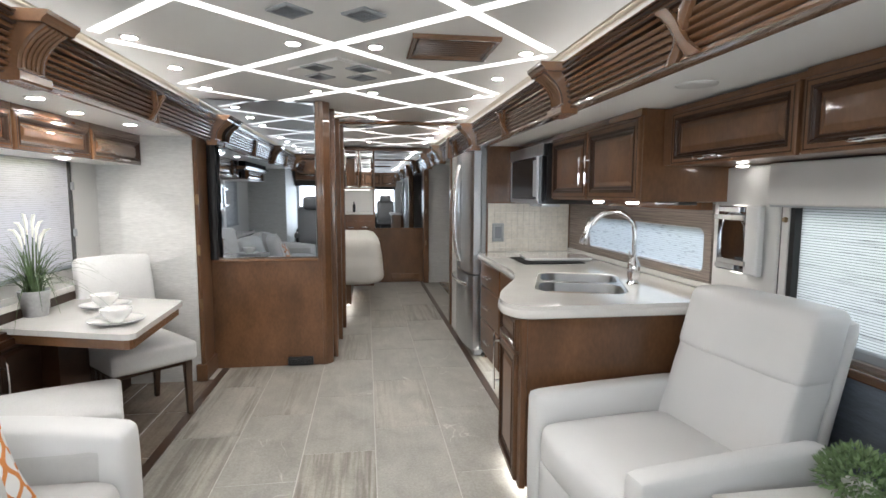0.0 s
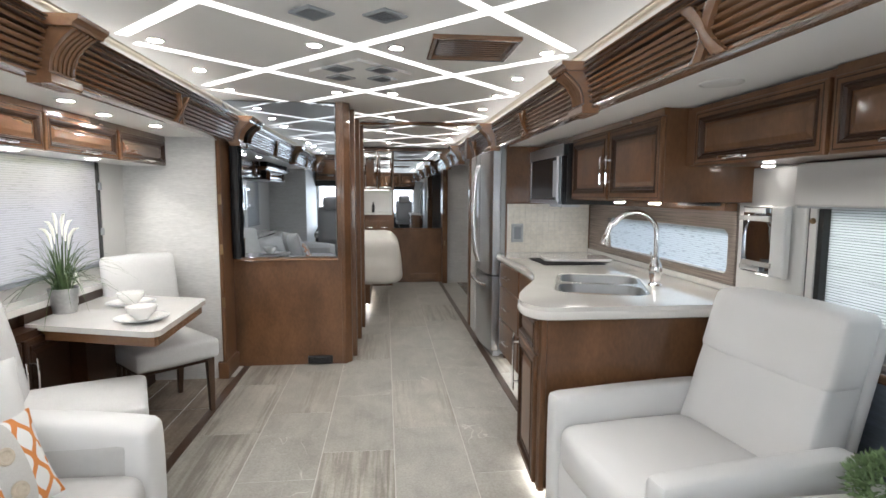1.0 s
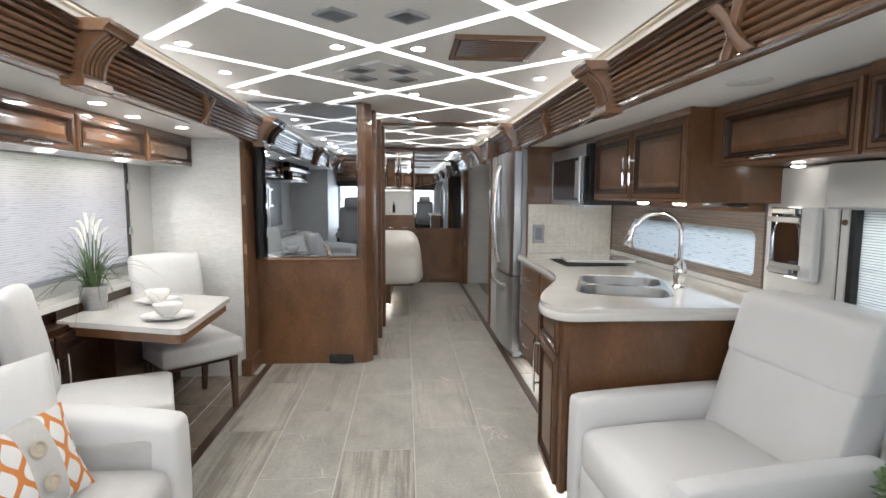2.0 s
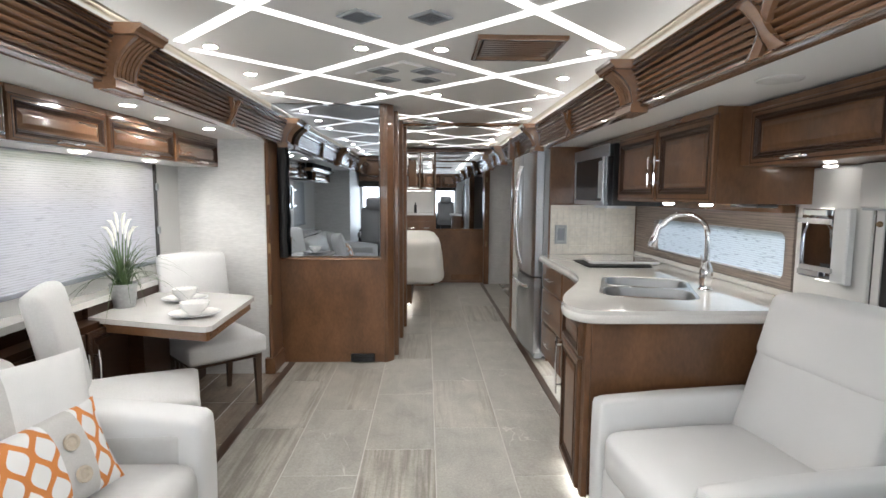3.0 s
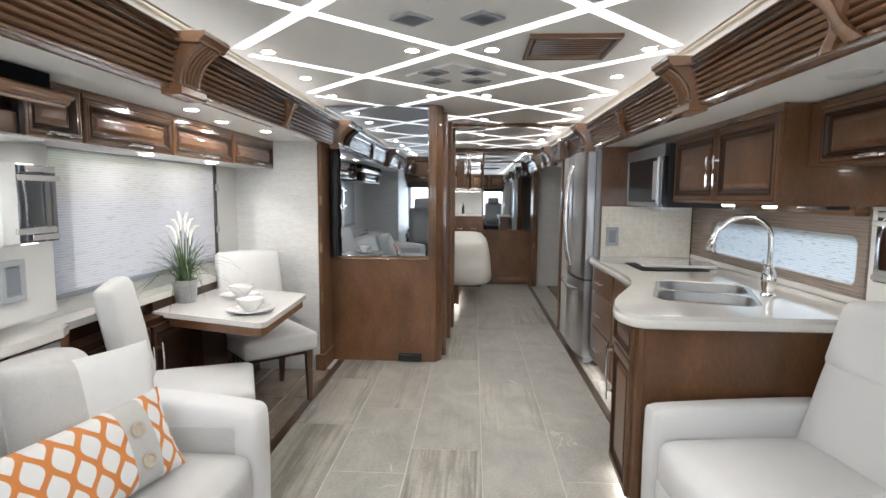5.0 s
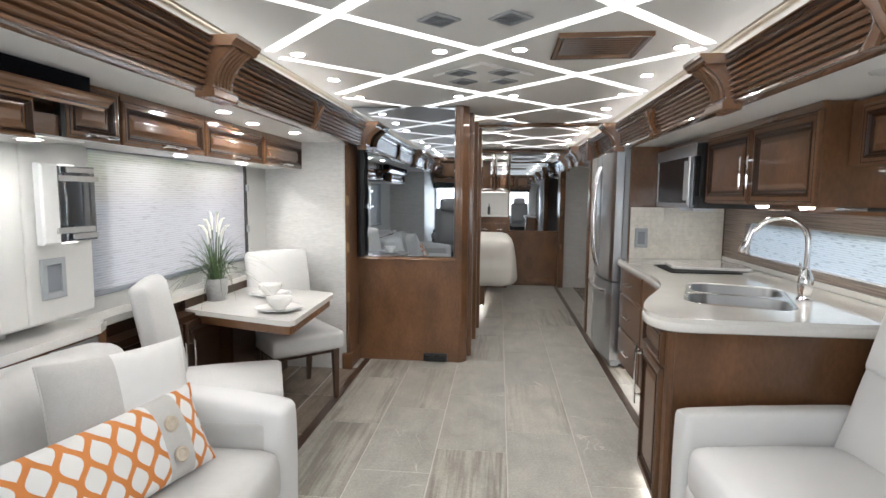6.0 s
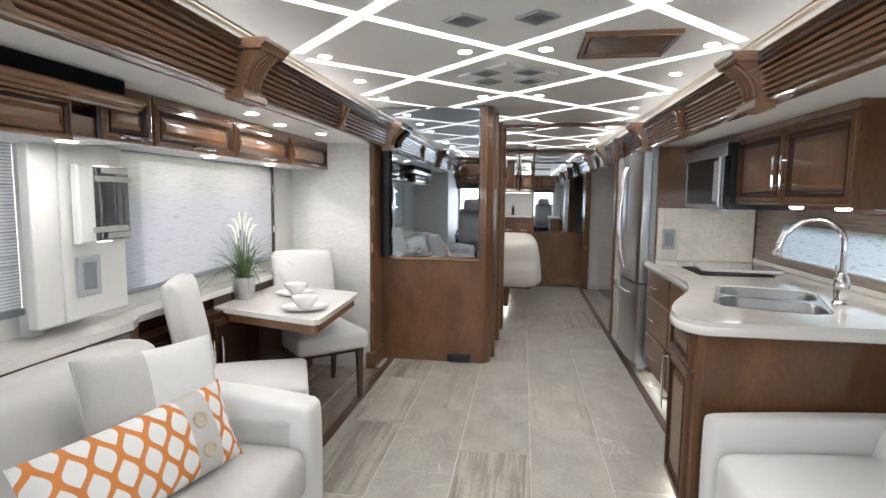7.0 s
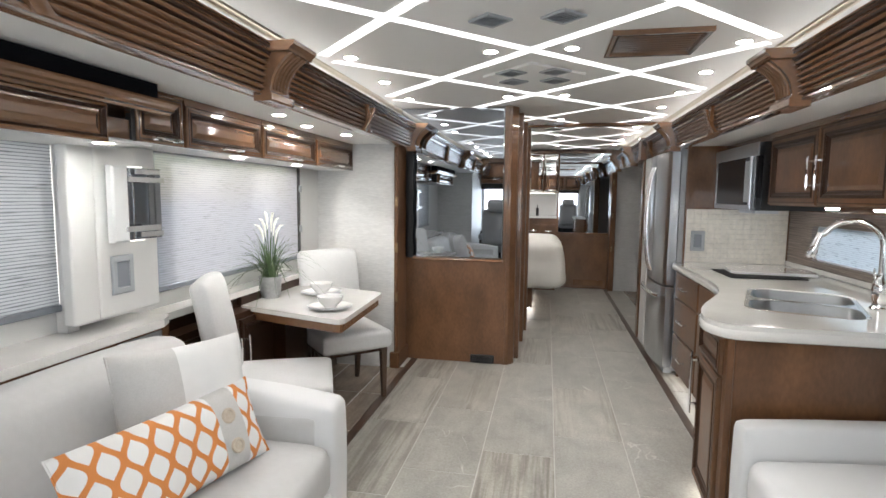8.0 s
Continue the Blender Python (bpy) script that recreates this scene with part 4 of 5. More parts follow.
part("cap", bbox(0.86, 1.01, 5.53, 5.68, 1.77, 1.99, bev=0.008, seg=2), M_wood, post2)

splash = thing("backsplash", "cream mosaic tile backsplash on the cabinet side", "backsplash")
part("grout_bed", bbox(1.03, RW - 0.045, 4.368, 4.3775, 0.916, 1.325), M_white, splash)
bm = B()
for i in range(14):
    for j in range(11):
        x, z = 1.033 + i * 0.0502, 0.918 + j * 0.037
        x2, z2 = min(x + 0.0490, RW - 0.046), z + 0.0358
        off = noise.random() * 0.0012
        vs = [bm.verts.new(p) for p in ((x, 4.3685, z), (x2, 4.3685, z), (x2, 4.3685, z2), (x, 4.3685, z2))]
        ws = [bm.verts.new(p) for p in ((x + 0.001, 4.366 - off, z + 0.001), (x2 - 0.001, 4.366 - off, z + 0.001), (x2 - 0.001, 4.366 - off, z2 - 0.001), (x + 0.001, 4.366 - off, z2 - 0.001))]
        bm.faces.new(ws)
        for k in range(4):
            bm.faces.new((vs[k], vs[(k + 1) % 4], ws[(k + 1) % 4], ws[k]))
tagged(part("tile_field", bm, M_mosaic, splash), kind="stuff")


def wall_plate(name, m, w, h, label, dark=True):
    t = thing(name, label, "socket")
    part("plate", moved(rings_mesh(w, h, [(0, 0), (0, 0.006), (0.004, 0.010), (w * 0.2, 0.010), (w * 0.22, 0.006)], cap=False), m), M_grey, t)
    part("insert", moved(bbox(w * 0.2, w * 0.8, h * 0.18, h * 0.82, 0.001, 0.006), m), M_socket, t)
    return t


wall_plate("wall_socket", frame_axes((1.065, 4.363, 1.005), (1, 0, 0), (0, 0, 1)), 0.10, 0.155, "grey power socket plate on the mosaic backsplash")

# window behind the worktop
win = thing("kitchen_window", "kitchen window with a brown woven blind pulled round bright glass", "window")
bm = B()
hole2 = [(y + 3.27, z + 1.112) for y, z in round_rect(1.50, 0.235, 0.045)]
bm = slab([(2.46, 0.952), (4.366, 0.952), (4.366, 1.355), (2.46, 1.355)], [hole2], 0.0, 0.035)
bm.transform(Matrix(((0, 0, -1, RW), (1, 0, 0, 0), (0, 1, 0, 0), (0, 0, 0, 1))))
part("blind_frame", bm, M_shade_brown, win)
part("cloth", bbox(RW + 0.02, RW + 0.022, 2.48, 4.08, 0.98, 1.25), M_shade_bright, win, "white translucent blind cloth")
part("sill", bbox(RW - 0.045, RW - 0.002, 2.20, 4.366, 0.916, 0.950, bev=0.003), M_quartz, win)
rail = thing("under_cabinet_blind_rail", "brown wooden valance above the kitchen window", "valance")
part("board", bbox(1.68, RW - 0.037, 2.46, 4.36, 1.325, 1.364), M_wood_y, rail)

# upper cabinets
UX = 1.275
upper = thing("upper_cabinet", "brown wooden two-door wall cabinet with raised panels", "cabinet")
part("body", bbox(UX + 0.02, RW, 2.345, 3.54, 1.368, ZR - 0.003), M_wood, upper)
part("crown", bbox(UX + 0.005, UX + 0.03, 2.34, 3.54, 1.765, ZR - 0.002), M_wood_y, upper)
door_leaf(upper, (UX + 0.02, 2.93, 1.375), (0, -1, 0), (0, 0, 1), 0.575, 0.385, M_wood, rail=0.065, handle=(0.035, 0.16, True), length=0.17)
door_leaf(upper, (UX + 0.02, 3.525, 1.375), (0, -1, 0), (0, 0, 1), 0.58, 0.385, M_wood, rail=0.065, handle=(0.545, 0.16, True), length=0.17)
for y in (2.52, 2.92):
    up = thing("under_cabinet_light", "small round lit lamp under the wall cabinet", "downlight", "lamps under the wall cabinet", (1.345, y, 1.368))
    part("lens", lathe(B(), [(0.001, -0.012), (0.022, -0.012), (0.028, -0.009), (0.029, -0.005)], sides=20), M_undercab, up, smooth=True)
    part("ring", lathe(B(), [(0.029, -0.005), (0.033, -0.004), (0.033, 0.0)], sides=20), M_white, up, smooth=True)
ol = thing("under_cabinet_light", "small lit lamp under the overhead cabinet by the window", "downlight", "lamps under the wall cabinet", (1.665, 2.16, 1.533))
part("lens", lathe(B(), [(0.001, -0.010), (0.018, -0.010), (0.024, -0.007), (0.025, -0.004)], sides=20), M_hood, ol, smooth=True)
part("ring", lathe(B(), [(0.025, -0.004), (0.032, -0.004), (0.033, 0.002)], sides=20), M_chrome, ol, smooth=True)
outlet = tagged(new("outlet_strip", mesh_of("outlet_strip", bbox(1.52, 1.62, 2.40, 2.62, 1.35, 1.367, bev=0.004), M_black)), "dark plug strip under the wall cabinet", "outlet strip")

micro = thing("microwave", "stainless steel built-in microwave with a black glass door", "microwave")
part("body", bbox(1.25, RW, 3.545, 4.376, 1.335, 1.75), M_black, micro)
mw = frame_axes((1.25, 4.37, 1.335), (0, -1, 0), (0, 0, 1))
part("door", moved(rings_mesh(0.735, 0.415, [(0, 0), (0, 0.025), (0.004, 0.03), (0.030, 0.03), (0.032, 0.026)], cap=False, back=False), mw), M_steel, micro)
part("window", moved(bbox(0.026, 0.709, 0.026, 0.389, 0.0, 0.027), mw), M_glassdark, micro)
part("top_grille", moved(bbox(0.0, 0.82, 0.335, 0.415, 0.026, 0.034), mw), M_steel, micro)
part("control_panel", moved(bbox(0.74, 0.82, 0.0, 0.332, 0.0, 0.03), mw), M_glassdark, micro)
part("display", moved(bbox(0.60, 0.69, 0.05, 0.31, 0.026, 0.0285), mw), M_grey, micro, "pale keypad strip behind the glass")
part("cooktop_lamp", bbox(1.42, 1.54, 3.95, 4.02, 1.330, 1.336), M_hood, micro, "small lamp over the cooktop")
part("handle", moved(tube(B(), [(0.775, 0.02, 0.05), (0.775, 0.33, 0.05)], 0.011, 10), mw), M_steel, micro, smooth=True)
part("base_vent", moved(bbox(0.55, 0.82, -0.018, 0.0, -0.10, 0.032), mw), M_steel, micro)
fill = thing("cabinet_over_microwave", "narrow brown wooden filler above the microwave", "cabinet")
part("body", bbox(1.29, RW, 3.545, 4.376, 1.752, ZR - 0.003), M_wood_y, fill)

FX = 1.37
u2 = None
for y1, w, top in ((2.335, 0.80, 1.788), (1.53, 0.75, 1.797), (0.775, 0.445, 1.797)):
    c = thing("overhead_cabinet", "brown wooden overhead flip-door cabinet with raised panel", "cabinet", "overhead cabinets by the window")
    part("body", bbox(FX + 0.02, RW, y1 - w - 0.005, y1, 1.535, top), M_wood, c)
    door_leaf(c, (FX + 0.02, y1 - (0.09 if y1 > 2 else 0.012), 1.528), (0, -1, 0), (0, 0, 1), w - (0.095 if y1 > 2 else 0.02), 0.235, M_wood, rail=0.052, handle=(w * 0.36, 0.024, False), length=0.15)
fixed("trim_overhead", bbox(FX, RW, YS, 0.33, 1.53, 1.79), M_wood, "wooden end of the overhead cabinets")


# ---------- wall beside the recliner ----------
panel = thing("sconce_panel", "white padded wall panel beside the window", "wall panel")
part("pad", bbox(1.735, RW, 2.012, 2.435, 0.55, 1.53, bev=0.010, seg=3), M_white, panel)
part("return", bbox(1.742, RW, 2.002, 2.011, 0.56, 1.52), M_white, panel)


def sconce(m, label, s):
    """A wall lamp: dark mirror on one half, a frosted glass box on the other, two light bars across. s: the side of the frosted half."""
    t = thing("wall_sconce", label, "wall lamp", "mirrored wall sconces")
    t.matrix_basis = m
    part("back_plate", bbox(-0.12, 0.12, -0.145, 0.145, 0.0, 0.012), M_clearmirror, t)
    part("dark_mirror", bbox(s * -0.14, s * 0.05, -0.15, 0.15, 0.012, 0.030), M_mirror, t, "dark mirror half")
    part("frosted_box", moved(rings_mesh(0.085, 0.31, [(0, 0), (0, 0.024), (0.008, 0.030)]), Matrix.Translation((0.055 if s > 0 else -0.14, -0.155, 0.012))), M_frost, t, "frosted white glass half")
    for v, a, b in ((0.100, -0.10, 0.095), (-0.100, -0.07, 0.115), (0.135, -0.12, 0.02), (-0.130, -0.13, 0.0)):
        part("chrome_bar", bbox(s * a, s * b, v - 0.011, v + 0.011, 0.040 if v in (0.135, -0.130) else 0.074, 0.046 if v in (0.135, -0.130) else 0.082), M_bar, t, "pale satin metal bar")
    for v in (0.151, -0.156):
        part("lamp", bbox(-0.035, 0.035, v, v + 0.004, 0.013, 0.03), M_sconce, t)
    return t


sconce(frame_axes((1.733, 2.215, 1.20), (0, -1, 0), (0, 0, 1)), "mirrored glass wall sconce glowing on the white panel", 1)
sconce(frame_axes((-1.748, 1.96, 1.355), (0, 1, 0), (0, 0, 1)), "mirrored glass wall sconce glowing on the white pillar", -1)

val = thing("window_valance", "white padded box valance over the window", "valance")
part("face", bbox(1.66, 1.69, 0.5, 1.995, 1.36, 1.53, bev=0.008, seg=2), M_white, val)
part("end_panel", bbox(1.692, RW, 1.96, 1.99, 1.36, 1.53), M_white, val)
part("top_panel", bbox(1.692, RW, 0.5, 1.958, 1.50, 1.528), M_white, val)
part("hem", bbox(1.663, 1.687, 0.52, 1.98, 1.352, 1.360), M_grey, val)
w2 = thing("side_window", "window with a dark frame and fine woven shade", "window")
part("pillar", bbox(1.735, 1.779, 1.925, 2.0, 0.80, 1.355), M_black, w2)
part("pillar_trim", bbox(1.728, 1.735, 1.95, 1.985, 0.80, 1.355), M_white, w2)
part("knob", moved(lathe(B(), [(0.0, 0.012), (0.008, 0.012), (0.012, 0.006), (0.012, 0)], sides=14), frame_axes((1.727, 1.965, 1.30), (0, -1, 0), (0, 0, 1))), M_brass, w2, smooth=True)
part("shade", bbox(1.765, 1.767, 0.56, 1.925, 0.855, 1.355), M_shade_fine, w2, "fine woven shade lowered over the window")
part("shade_bar", bbox(1.745, 1.775, 0.56, 1.925, 0.815, 0.855, bev=0.006), M_grey, w2)
part("glass", bbox(RW + 0.03, RW + 0.036, 0.55, 2.0, 0.82, 1.36), M_glass, w2).visible_shadow = False
low = thing("window_sill_ledge", "brown wooden ledge with dark blue fabric panel below", "ledge")
part("ledge", bbox(1.68, RW, YS, 2.0, 0.765, 0.80, bev=0.006, seg=2), M_wood_y, low)
part("fabric", bbox(1.70, 1.74, YS, 2.0, 0.0, 0.765), M_blue, low)

# ---------- left slide-out: windows, overhead cabinets, ledge ----------
def slide_window(y0, y1, z0, z1, label, far_frame, cloth):
    t = thing("slide_window", label, "window", "windows of the slide-out")
    part("glass", bbox(LW - 0.03, LW - 0.024, y0, y1, z0, z1), M_glass, t).visible_shadow = False
    part("shade", bbox(LW + 0.018, LW + 0.020, y0 - 0.03, y1 + 0.0, z0 - 0.005, z1 + 0.05), cloth, t, "pale blue-white woven shade, lowered")
    part("shade_bar", bbox(LW + 0.008, LW + 0.034, y0 - 0.03, y1 + 0.0, z0 - 0.032, z0 - 0.005, bev=0.003), M_socket, t)
    part("far_liner", bbox(LW - 0.06, LW + 0.006, y1 - 0.008, y1 - 0.001, z0, z1), M_black, t)
    if far_frame:
        part("track", bbox(LW + 0.0, LW + 0.03, y1 + 0.003, y1 + 0.03, z0 - 0.04, z1 + 0.02), M_black, t)
        for z in (1.12, 1.42):
            part("latch", bbox(LW + 0.03, LW + 0.048, y1 + 0.006, y1 + 0.028, z, z + 0.05, bev=0.004), M_grey, t)
    else:
        part("track", bbox(LW + 0.0, LW + 0.05, y1 + 0.003, y1 + 0.055, z0 - 0.2, z1 + 0.02), M_white, t)
        for z in (1.06, 1.47):
            part("knob", moved(lathe(B(), [(0.0, 0.016), (0.008, 0.016), (0.012, 0.008), (0.012, 0)], sides=14), frame_axes((LW + 0.05, y1 + 0.03, z), (0, 1, 0), (0, 0, 1))), M_grey, t, smooth=True)
    return t


slide_window(2.2, 3.75, 0.95, 1.60, "wide dinette window with a pale woven shade lowered", True, M_shade)
slide_window(0.5, 1.72, 0.97, 1.62, "window behind the sofa with a pale woven shade lowered", False, M_shade_dense)
fixed("trim_window_corner", bbox(LW + 0.002, LW + 0.03, 3.79, YE - 0.002, -0.0, ZL - 0.002), M_white, "white corner boxing beside the dinette window")

pillar = thing("padded_pillar", "white padded pillar panel between the windows", "wall panel")
part("pad", bbox(-1.80, -1.75, 1.782, 2.11, 0.895, 1.595, bev=0.010, seg=3), M_white, pillar)
part("side_pad", bbox(-1.80, -1.75, 1.66, 1.779, 0.895, 1.595, bev=0.008, seg=3), M_white, pillar)
part("spacer", bbox(LW, -1.80, 1.78, 2.06, 0.92, 1.58), M_white, pillar)
wall_plate("wall_switch", frame_axes((-1.747, 1.835, 0.985), (0, 1, 0), (0, 0, 1)), 0.115, 0.16, "grey framed control plate on the white pillar")

ledge = thing("window_ledge", "white quartz ledge under the windows on dark wooden boxing", "ledge")
part("sofa_top", slab([(LW, 0.35), (-1.66, 0.35), (-1.66, 2.02), (-1.70, 2.10), (LW, 2.10)], [], 0.815, 0.85), M_quartz, ledge)
part("dinette_top", slab([(LW, 2.105), (-1.775, 2.105), (-1.775, 4.07), (LW, 4.07)], [], 0.80, 0.835), M_quartz, ledge)
part("sofa_boxing", bbox(LW, -1.685, 0.35, 2.08, 0.0, 0.815), M_wood_y, ledge)
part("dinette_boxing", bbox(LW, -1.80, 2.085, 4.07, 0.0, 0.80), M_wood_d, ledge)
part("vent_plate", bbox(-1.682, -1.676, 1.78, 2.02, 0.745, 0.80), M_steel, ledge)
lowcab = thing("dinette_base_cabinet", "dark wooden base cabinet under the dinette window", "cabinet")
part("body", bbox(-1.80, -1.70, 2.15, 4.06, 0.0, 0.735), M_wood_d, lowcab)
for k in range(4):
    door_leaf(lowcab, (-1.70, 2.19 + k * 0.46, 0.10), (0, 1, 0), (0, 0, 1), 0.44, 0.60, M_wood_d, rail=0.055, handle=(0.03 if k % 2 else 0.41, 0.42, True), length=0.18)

LX = -1.56
for y0, y1, z1, rail in ((1.785, 2.07, 1.812, 0.05), (2.075, 2.705, 1.795, 0.045), (2.71, 3.40, 1.795, 0.045), (3.405, 4.095, 1.795, 0.045)):
    c = thing("overhead_cabinet", "glossy brown overhead flip-door cabinet with raised panel", "cabinet", "overhead cabinets of the slide-out")
    part("body", bbox(LW, LX - 0.02, y0, y1, 1.605, ZL - 0.002), M_wood_y, c)
    part("crown", bbox(LX - 0.02, LX - 0.004, y0, y1, z1 - 0.018, ZL - 0.002), M_wood_y, c)
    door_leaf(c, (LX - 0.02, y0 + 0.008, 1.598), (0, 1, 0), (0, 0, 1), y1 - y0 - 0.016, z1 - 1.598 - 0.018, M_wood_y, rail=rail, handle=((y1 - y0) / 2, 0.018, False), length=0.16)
part("light_rail", bbox(LW + 0.05, LX - 0.05, 1.79, 4.09, 1.600, 1.606), M_white, c)
for x, y in ((-1.66, 2.63), (-1.66, 3.30)):
    copy_thing(first, pose(x, y, 1.598))
copy_thing(first, pose(-1.53, 1.60, 1.575))

tv = thing("television_lift_cabinet", "brown wooden television cabinet with a black block for its dark lift bay", "cabinet")
# no cavity is cut: a solid matt black block gives the bay's darkness
part("bay", bbox(-1.55, -1.47, 0.4, 1.80, 1.742, ZL - 0.003), M_void, tv, "solid black block for the dark of the open television bay")
mould = [(-1.56, 1.700), (-1.475, 1.700), (-1.468, 1.708), (-1.455, 1.712), (-1.45, 1.722), (-1.438, 1.728), (-1.43, 1.738), (-1.43, 1.745), (-1.56, 1.745)]
part("moulding", prism(B(), mould, 0.4, 1.865, along_y), M_wood_y, tv)
part("fascia", bbox(-1.52, -1.50, 0.4, 1.575, 1.578, 1.698), M_wood_y, tv)
door_leaf(tv, (-1.50, 0.62, 1.572), (0, 1, 0), (0, 0, 1), 0.955, 0.127, M_wood_y, rail=0.022)
part("filler", bbox(-1.60, -1.57, 1.575, 1.775, 1.60, 1.672), M_wood_y, tv)
part("recess", bbox(LW, -1.60, 0.4, 1.78, 1.60, 1.742), M_wood_d, tv)
part("soffit", bbox(LW + 0.05, -1.49, 0.4, 1.783, 1.576, 1.584), M_white, tv, "white board under the cabinet")
part("side_post", bbox(-1.585, -1.56, 1.765, 1.785, 1.60, 1.70), M_black, tv)

# ---------- dinette ----------
table = thing("dinette_table", "dinette table with a white quartz top on a brown wooden apron", "table")
tab = [(-1.772, 2.80), (-1.11, 2.590), (-1.075, 2.590), (-1.057, 2.62), (-1.092, 3.37), (-1.105, 3.405), (-1.14, 3.425), (-1.772, 3.62)]
part("top", slab(tab, [], 0.722, 0.75), M_quartz, table)
ap = [(-1.77, 2.825), (-1.11, 2.615), (-1.085, 2.615), (-1.077, 2.635), (-1.112, 3.36), (-1.145, 3.40), (-1.77, 3.59)]
part("apron", slab(ap, [], 0.670, 0.722), M_wood_y, table)
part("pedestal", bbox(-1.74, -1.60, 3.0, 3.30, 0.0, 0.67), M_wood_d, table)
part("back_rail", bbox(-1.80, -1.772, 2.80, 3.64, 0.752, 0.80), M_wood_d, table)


def dining_chair(name_label, at, turn):
    """A parsons chair: faces -y before it is turned. Origin on the floor under the seat."""
    t = thing("dining_chair", name_label, "chair", "dinette chairs", at, turn)
    part("seat", moved(soft((0.50, 0.54, 0.125), 0.03, (0.0, 0.0, 0.022), 8, 0.002, 1.0), pose(0, -0.01, 0.425)), M_fabric, t, smooth=True)

    def lean(p):
        return Vector((p.x * (1 - 0.05 * (p.z + 0.3)), p.y + 0.20 * (p.z + 0.28) ** 1.25 if p.z > -0.28 else p.y, p.z))
    part("backrest", moved(soft((0.46, 0.085, 0.58), 0.03, (0, 0.012, 0.01), 8, 0.002, 3.0, lean), pose(0, 0.225, 0.70)), M_fabric, t, smooth=True)
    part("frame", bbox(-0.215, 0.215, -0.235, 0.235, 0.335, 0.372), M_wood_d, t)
    for sx in (-1, 1):
        part("back_rail", moved(bbox(-0.018, 0.018, -0.012, 0.012, 0.0, 0.30, bev=0.003), pose(sx * 0.205, 0.262, 0.34, -7)), M_wood, t)
    for sx in (-1, 1):
        for sy, splay in ((-1, 0.0), (1, 0.05)):
            x, y = sx * 0.205, sy * 0.215
            bm = B()
            hi = [bm.verts.new((x + a * 0.022, y + b * 0.022, 0.36)) for a, b in ((-1, -1), (1, -1), (1, 1), (-1, 1))]
            lo = [bm.verts.new((x + a * 0.013 + sx * 0.005, y + b * 0.013 + splay, 0.0)) for a, b in ((-1, -1), (1, -1), (1, 1), (-1, 1))]
            for k in range(4):
                bm.faces.new((lo[k], lo[(k + 1) % 4], hi[(k + 1) % 4], hi[k]))
            bm.faces.new(lo[::-1])
            bm.faces.new(hi)
            part("leg", bm, M_leg, t)
    return t


ch = dining_chair("white upholstered dining chair on tapered brown wooden legs", (-1.41, 3.485, 0), 43)
ch2 = copy_thing(ch, pose(-1.365, 2.455, 0, 0, 0, 114))
tagged(ch2, "white upholstered dining chair turned sideways to the table")


def place_setting(x, y, seed):
    p = thing("plate", "white china plate with a silver rim on the table", "plate", "plates on the table", (x, y, 0.75))
    part("dish", lathe(B(), [(0.001, 0.003), (0.07, 0.003), (0.085, 0.008), (0.128, 0.017), (0.130, 0.019), (0.127, 0.021), (0.086, 0.012), (0.07, 0.007), (0.001, 0.007)], sides=40), M_china, p, smooth=True)
    part("rim", lathe(B(), [(0.130, 0.0185), (0.1305, 0.020), (0.128, 0.0218), (0.124, 0.0212), (0.124, 0.0206)], sides=40), M_silver, p, smooth=True)
    b = thing("bowl", "white china bowl with a scalloped rim on the plate", "bowl", "bowls on the table", (x, y, 0.7575))
    bm = B()
    prof = [(0.001, 0.0), (0.032, 0.0), (0.034, 0.006), (0.05, 0.02), (0.068, 0.042), (0.075, 0.066), (0.072, 0.066), (0.064, 0.044), (0.046, 0.024), (0.03, 0.012), (0.001, 0.010)]
    lathe(bm, prof, sides=48)
    for v in bm.verts:
        if v.co.z > 0.05:
            a = math.atan2(v.co.y, v.co.x)
            v.co.z += 0.0035 * abs(math.sin(a * 8))
    part("body", bm, M_china, b, smooth=True)


place_setting(-1.235, 2.84, 1)
place_setting(-1.47, 3.25, 2)

pot = thing("potted_grass", "artificial grass with white lilies in a galvanised pot", "plant", at=(-1.735, 3.07, 0.75))
part("pot", lathe(B(), [(0.001, 0.0), (0.055, 0.0), (0.057, 0.004), (0.06, 0.03), (0.064, 0.045), (0.0655, 0.048), (0.066, 0.09), (0.069, 0.094), (0.0725, 0.128), (0.075, 0.134), (0.073, 0.137), (0.069, 0.132), (0.066, 0.11), (0.001, 0.11)], sides=36), M_zinc, pot, smooth=True)
rng = random.Random(5)
bm = B()
for k in range(110):
    a, r0 = rng.uniform(0, math.tau), rng.uniform(0, 0.045)
    L, droop = rng.uniform(0.22, 0.42), rng.uniform(0.10, 0.42) * rng.choice((0.3, 0.7, 1.0))
    base = Vector((r0 * math.cos(a), r0 * math.sin(a), 0.11))
    dv = Vector((math.cos(a), math.sin(a), 0))
    side = Vector((-dv.y, dv.x, 0))
    rows = []
    for s in range(7):
        f = s / 6
        p = base + dv * (droop * f ** 1.7 + 0.02 * f) + Vector((0, 0, L * f - droop * 0.9 * f ** 3))
        wd = 0.0035 * (1 - f) ** 0.6 + 0.0004
        rows.append((bm.verts.new(p - side * wd), bm.verts.new(p + Vector((0, 0, -wd * 0.6))), bm.verts.new(p + side * wd)))
    for q, w in zip(rows, rows[1:]):
        bm.faces.new((q[0], q[1], w[1], w[0]))
        bm.faces.new((q[1], q[2], w[2], w[1]))
tagged(part("grass", bm, M_grass, pot, "long arching green blades"), kind="stuff")
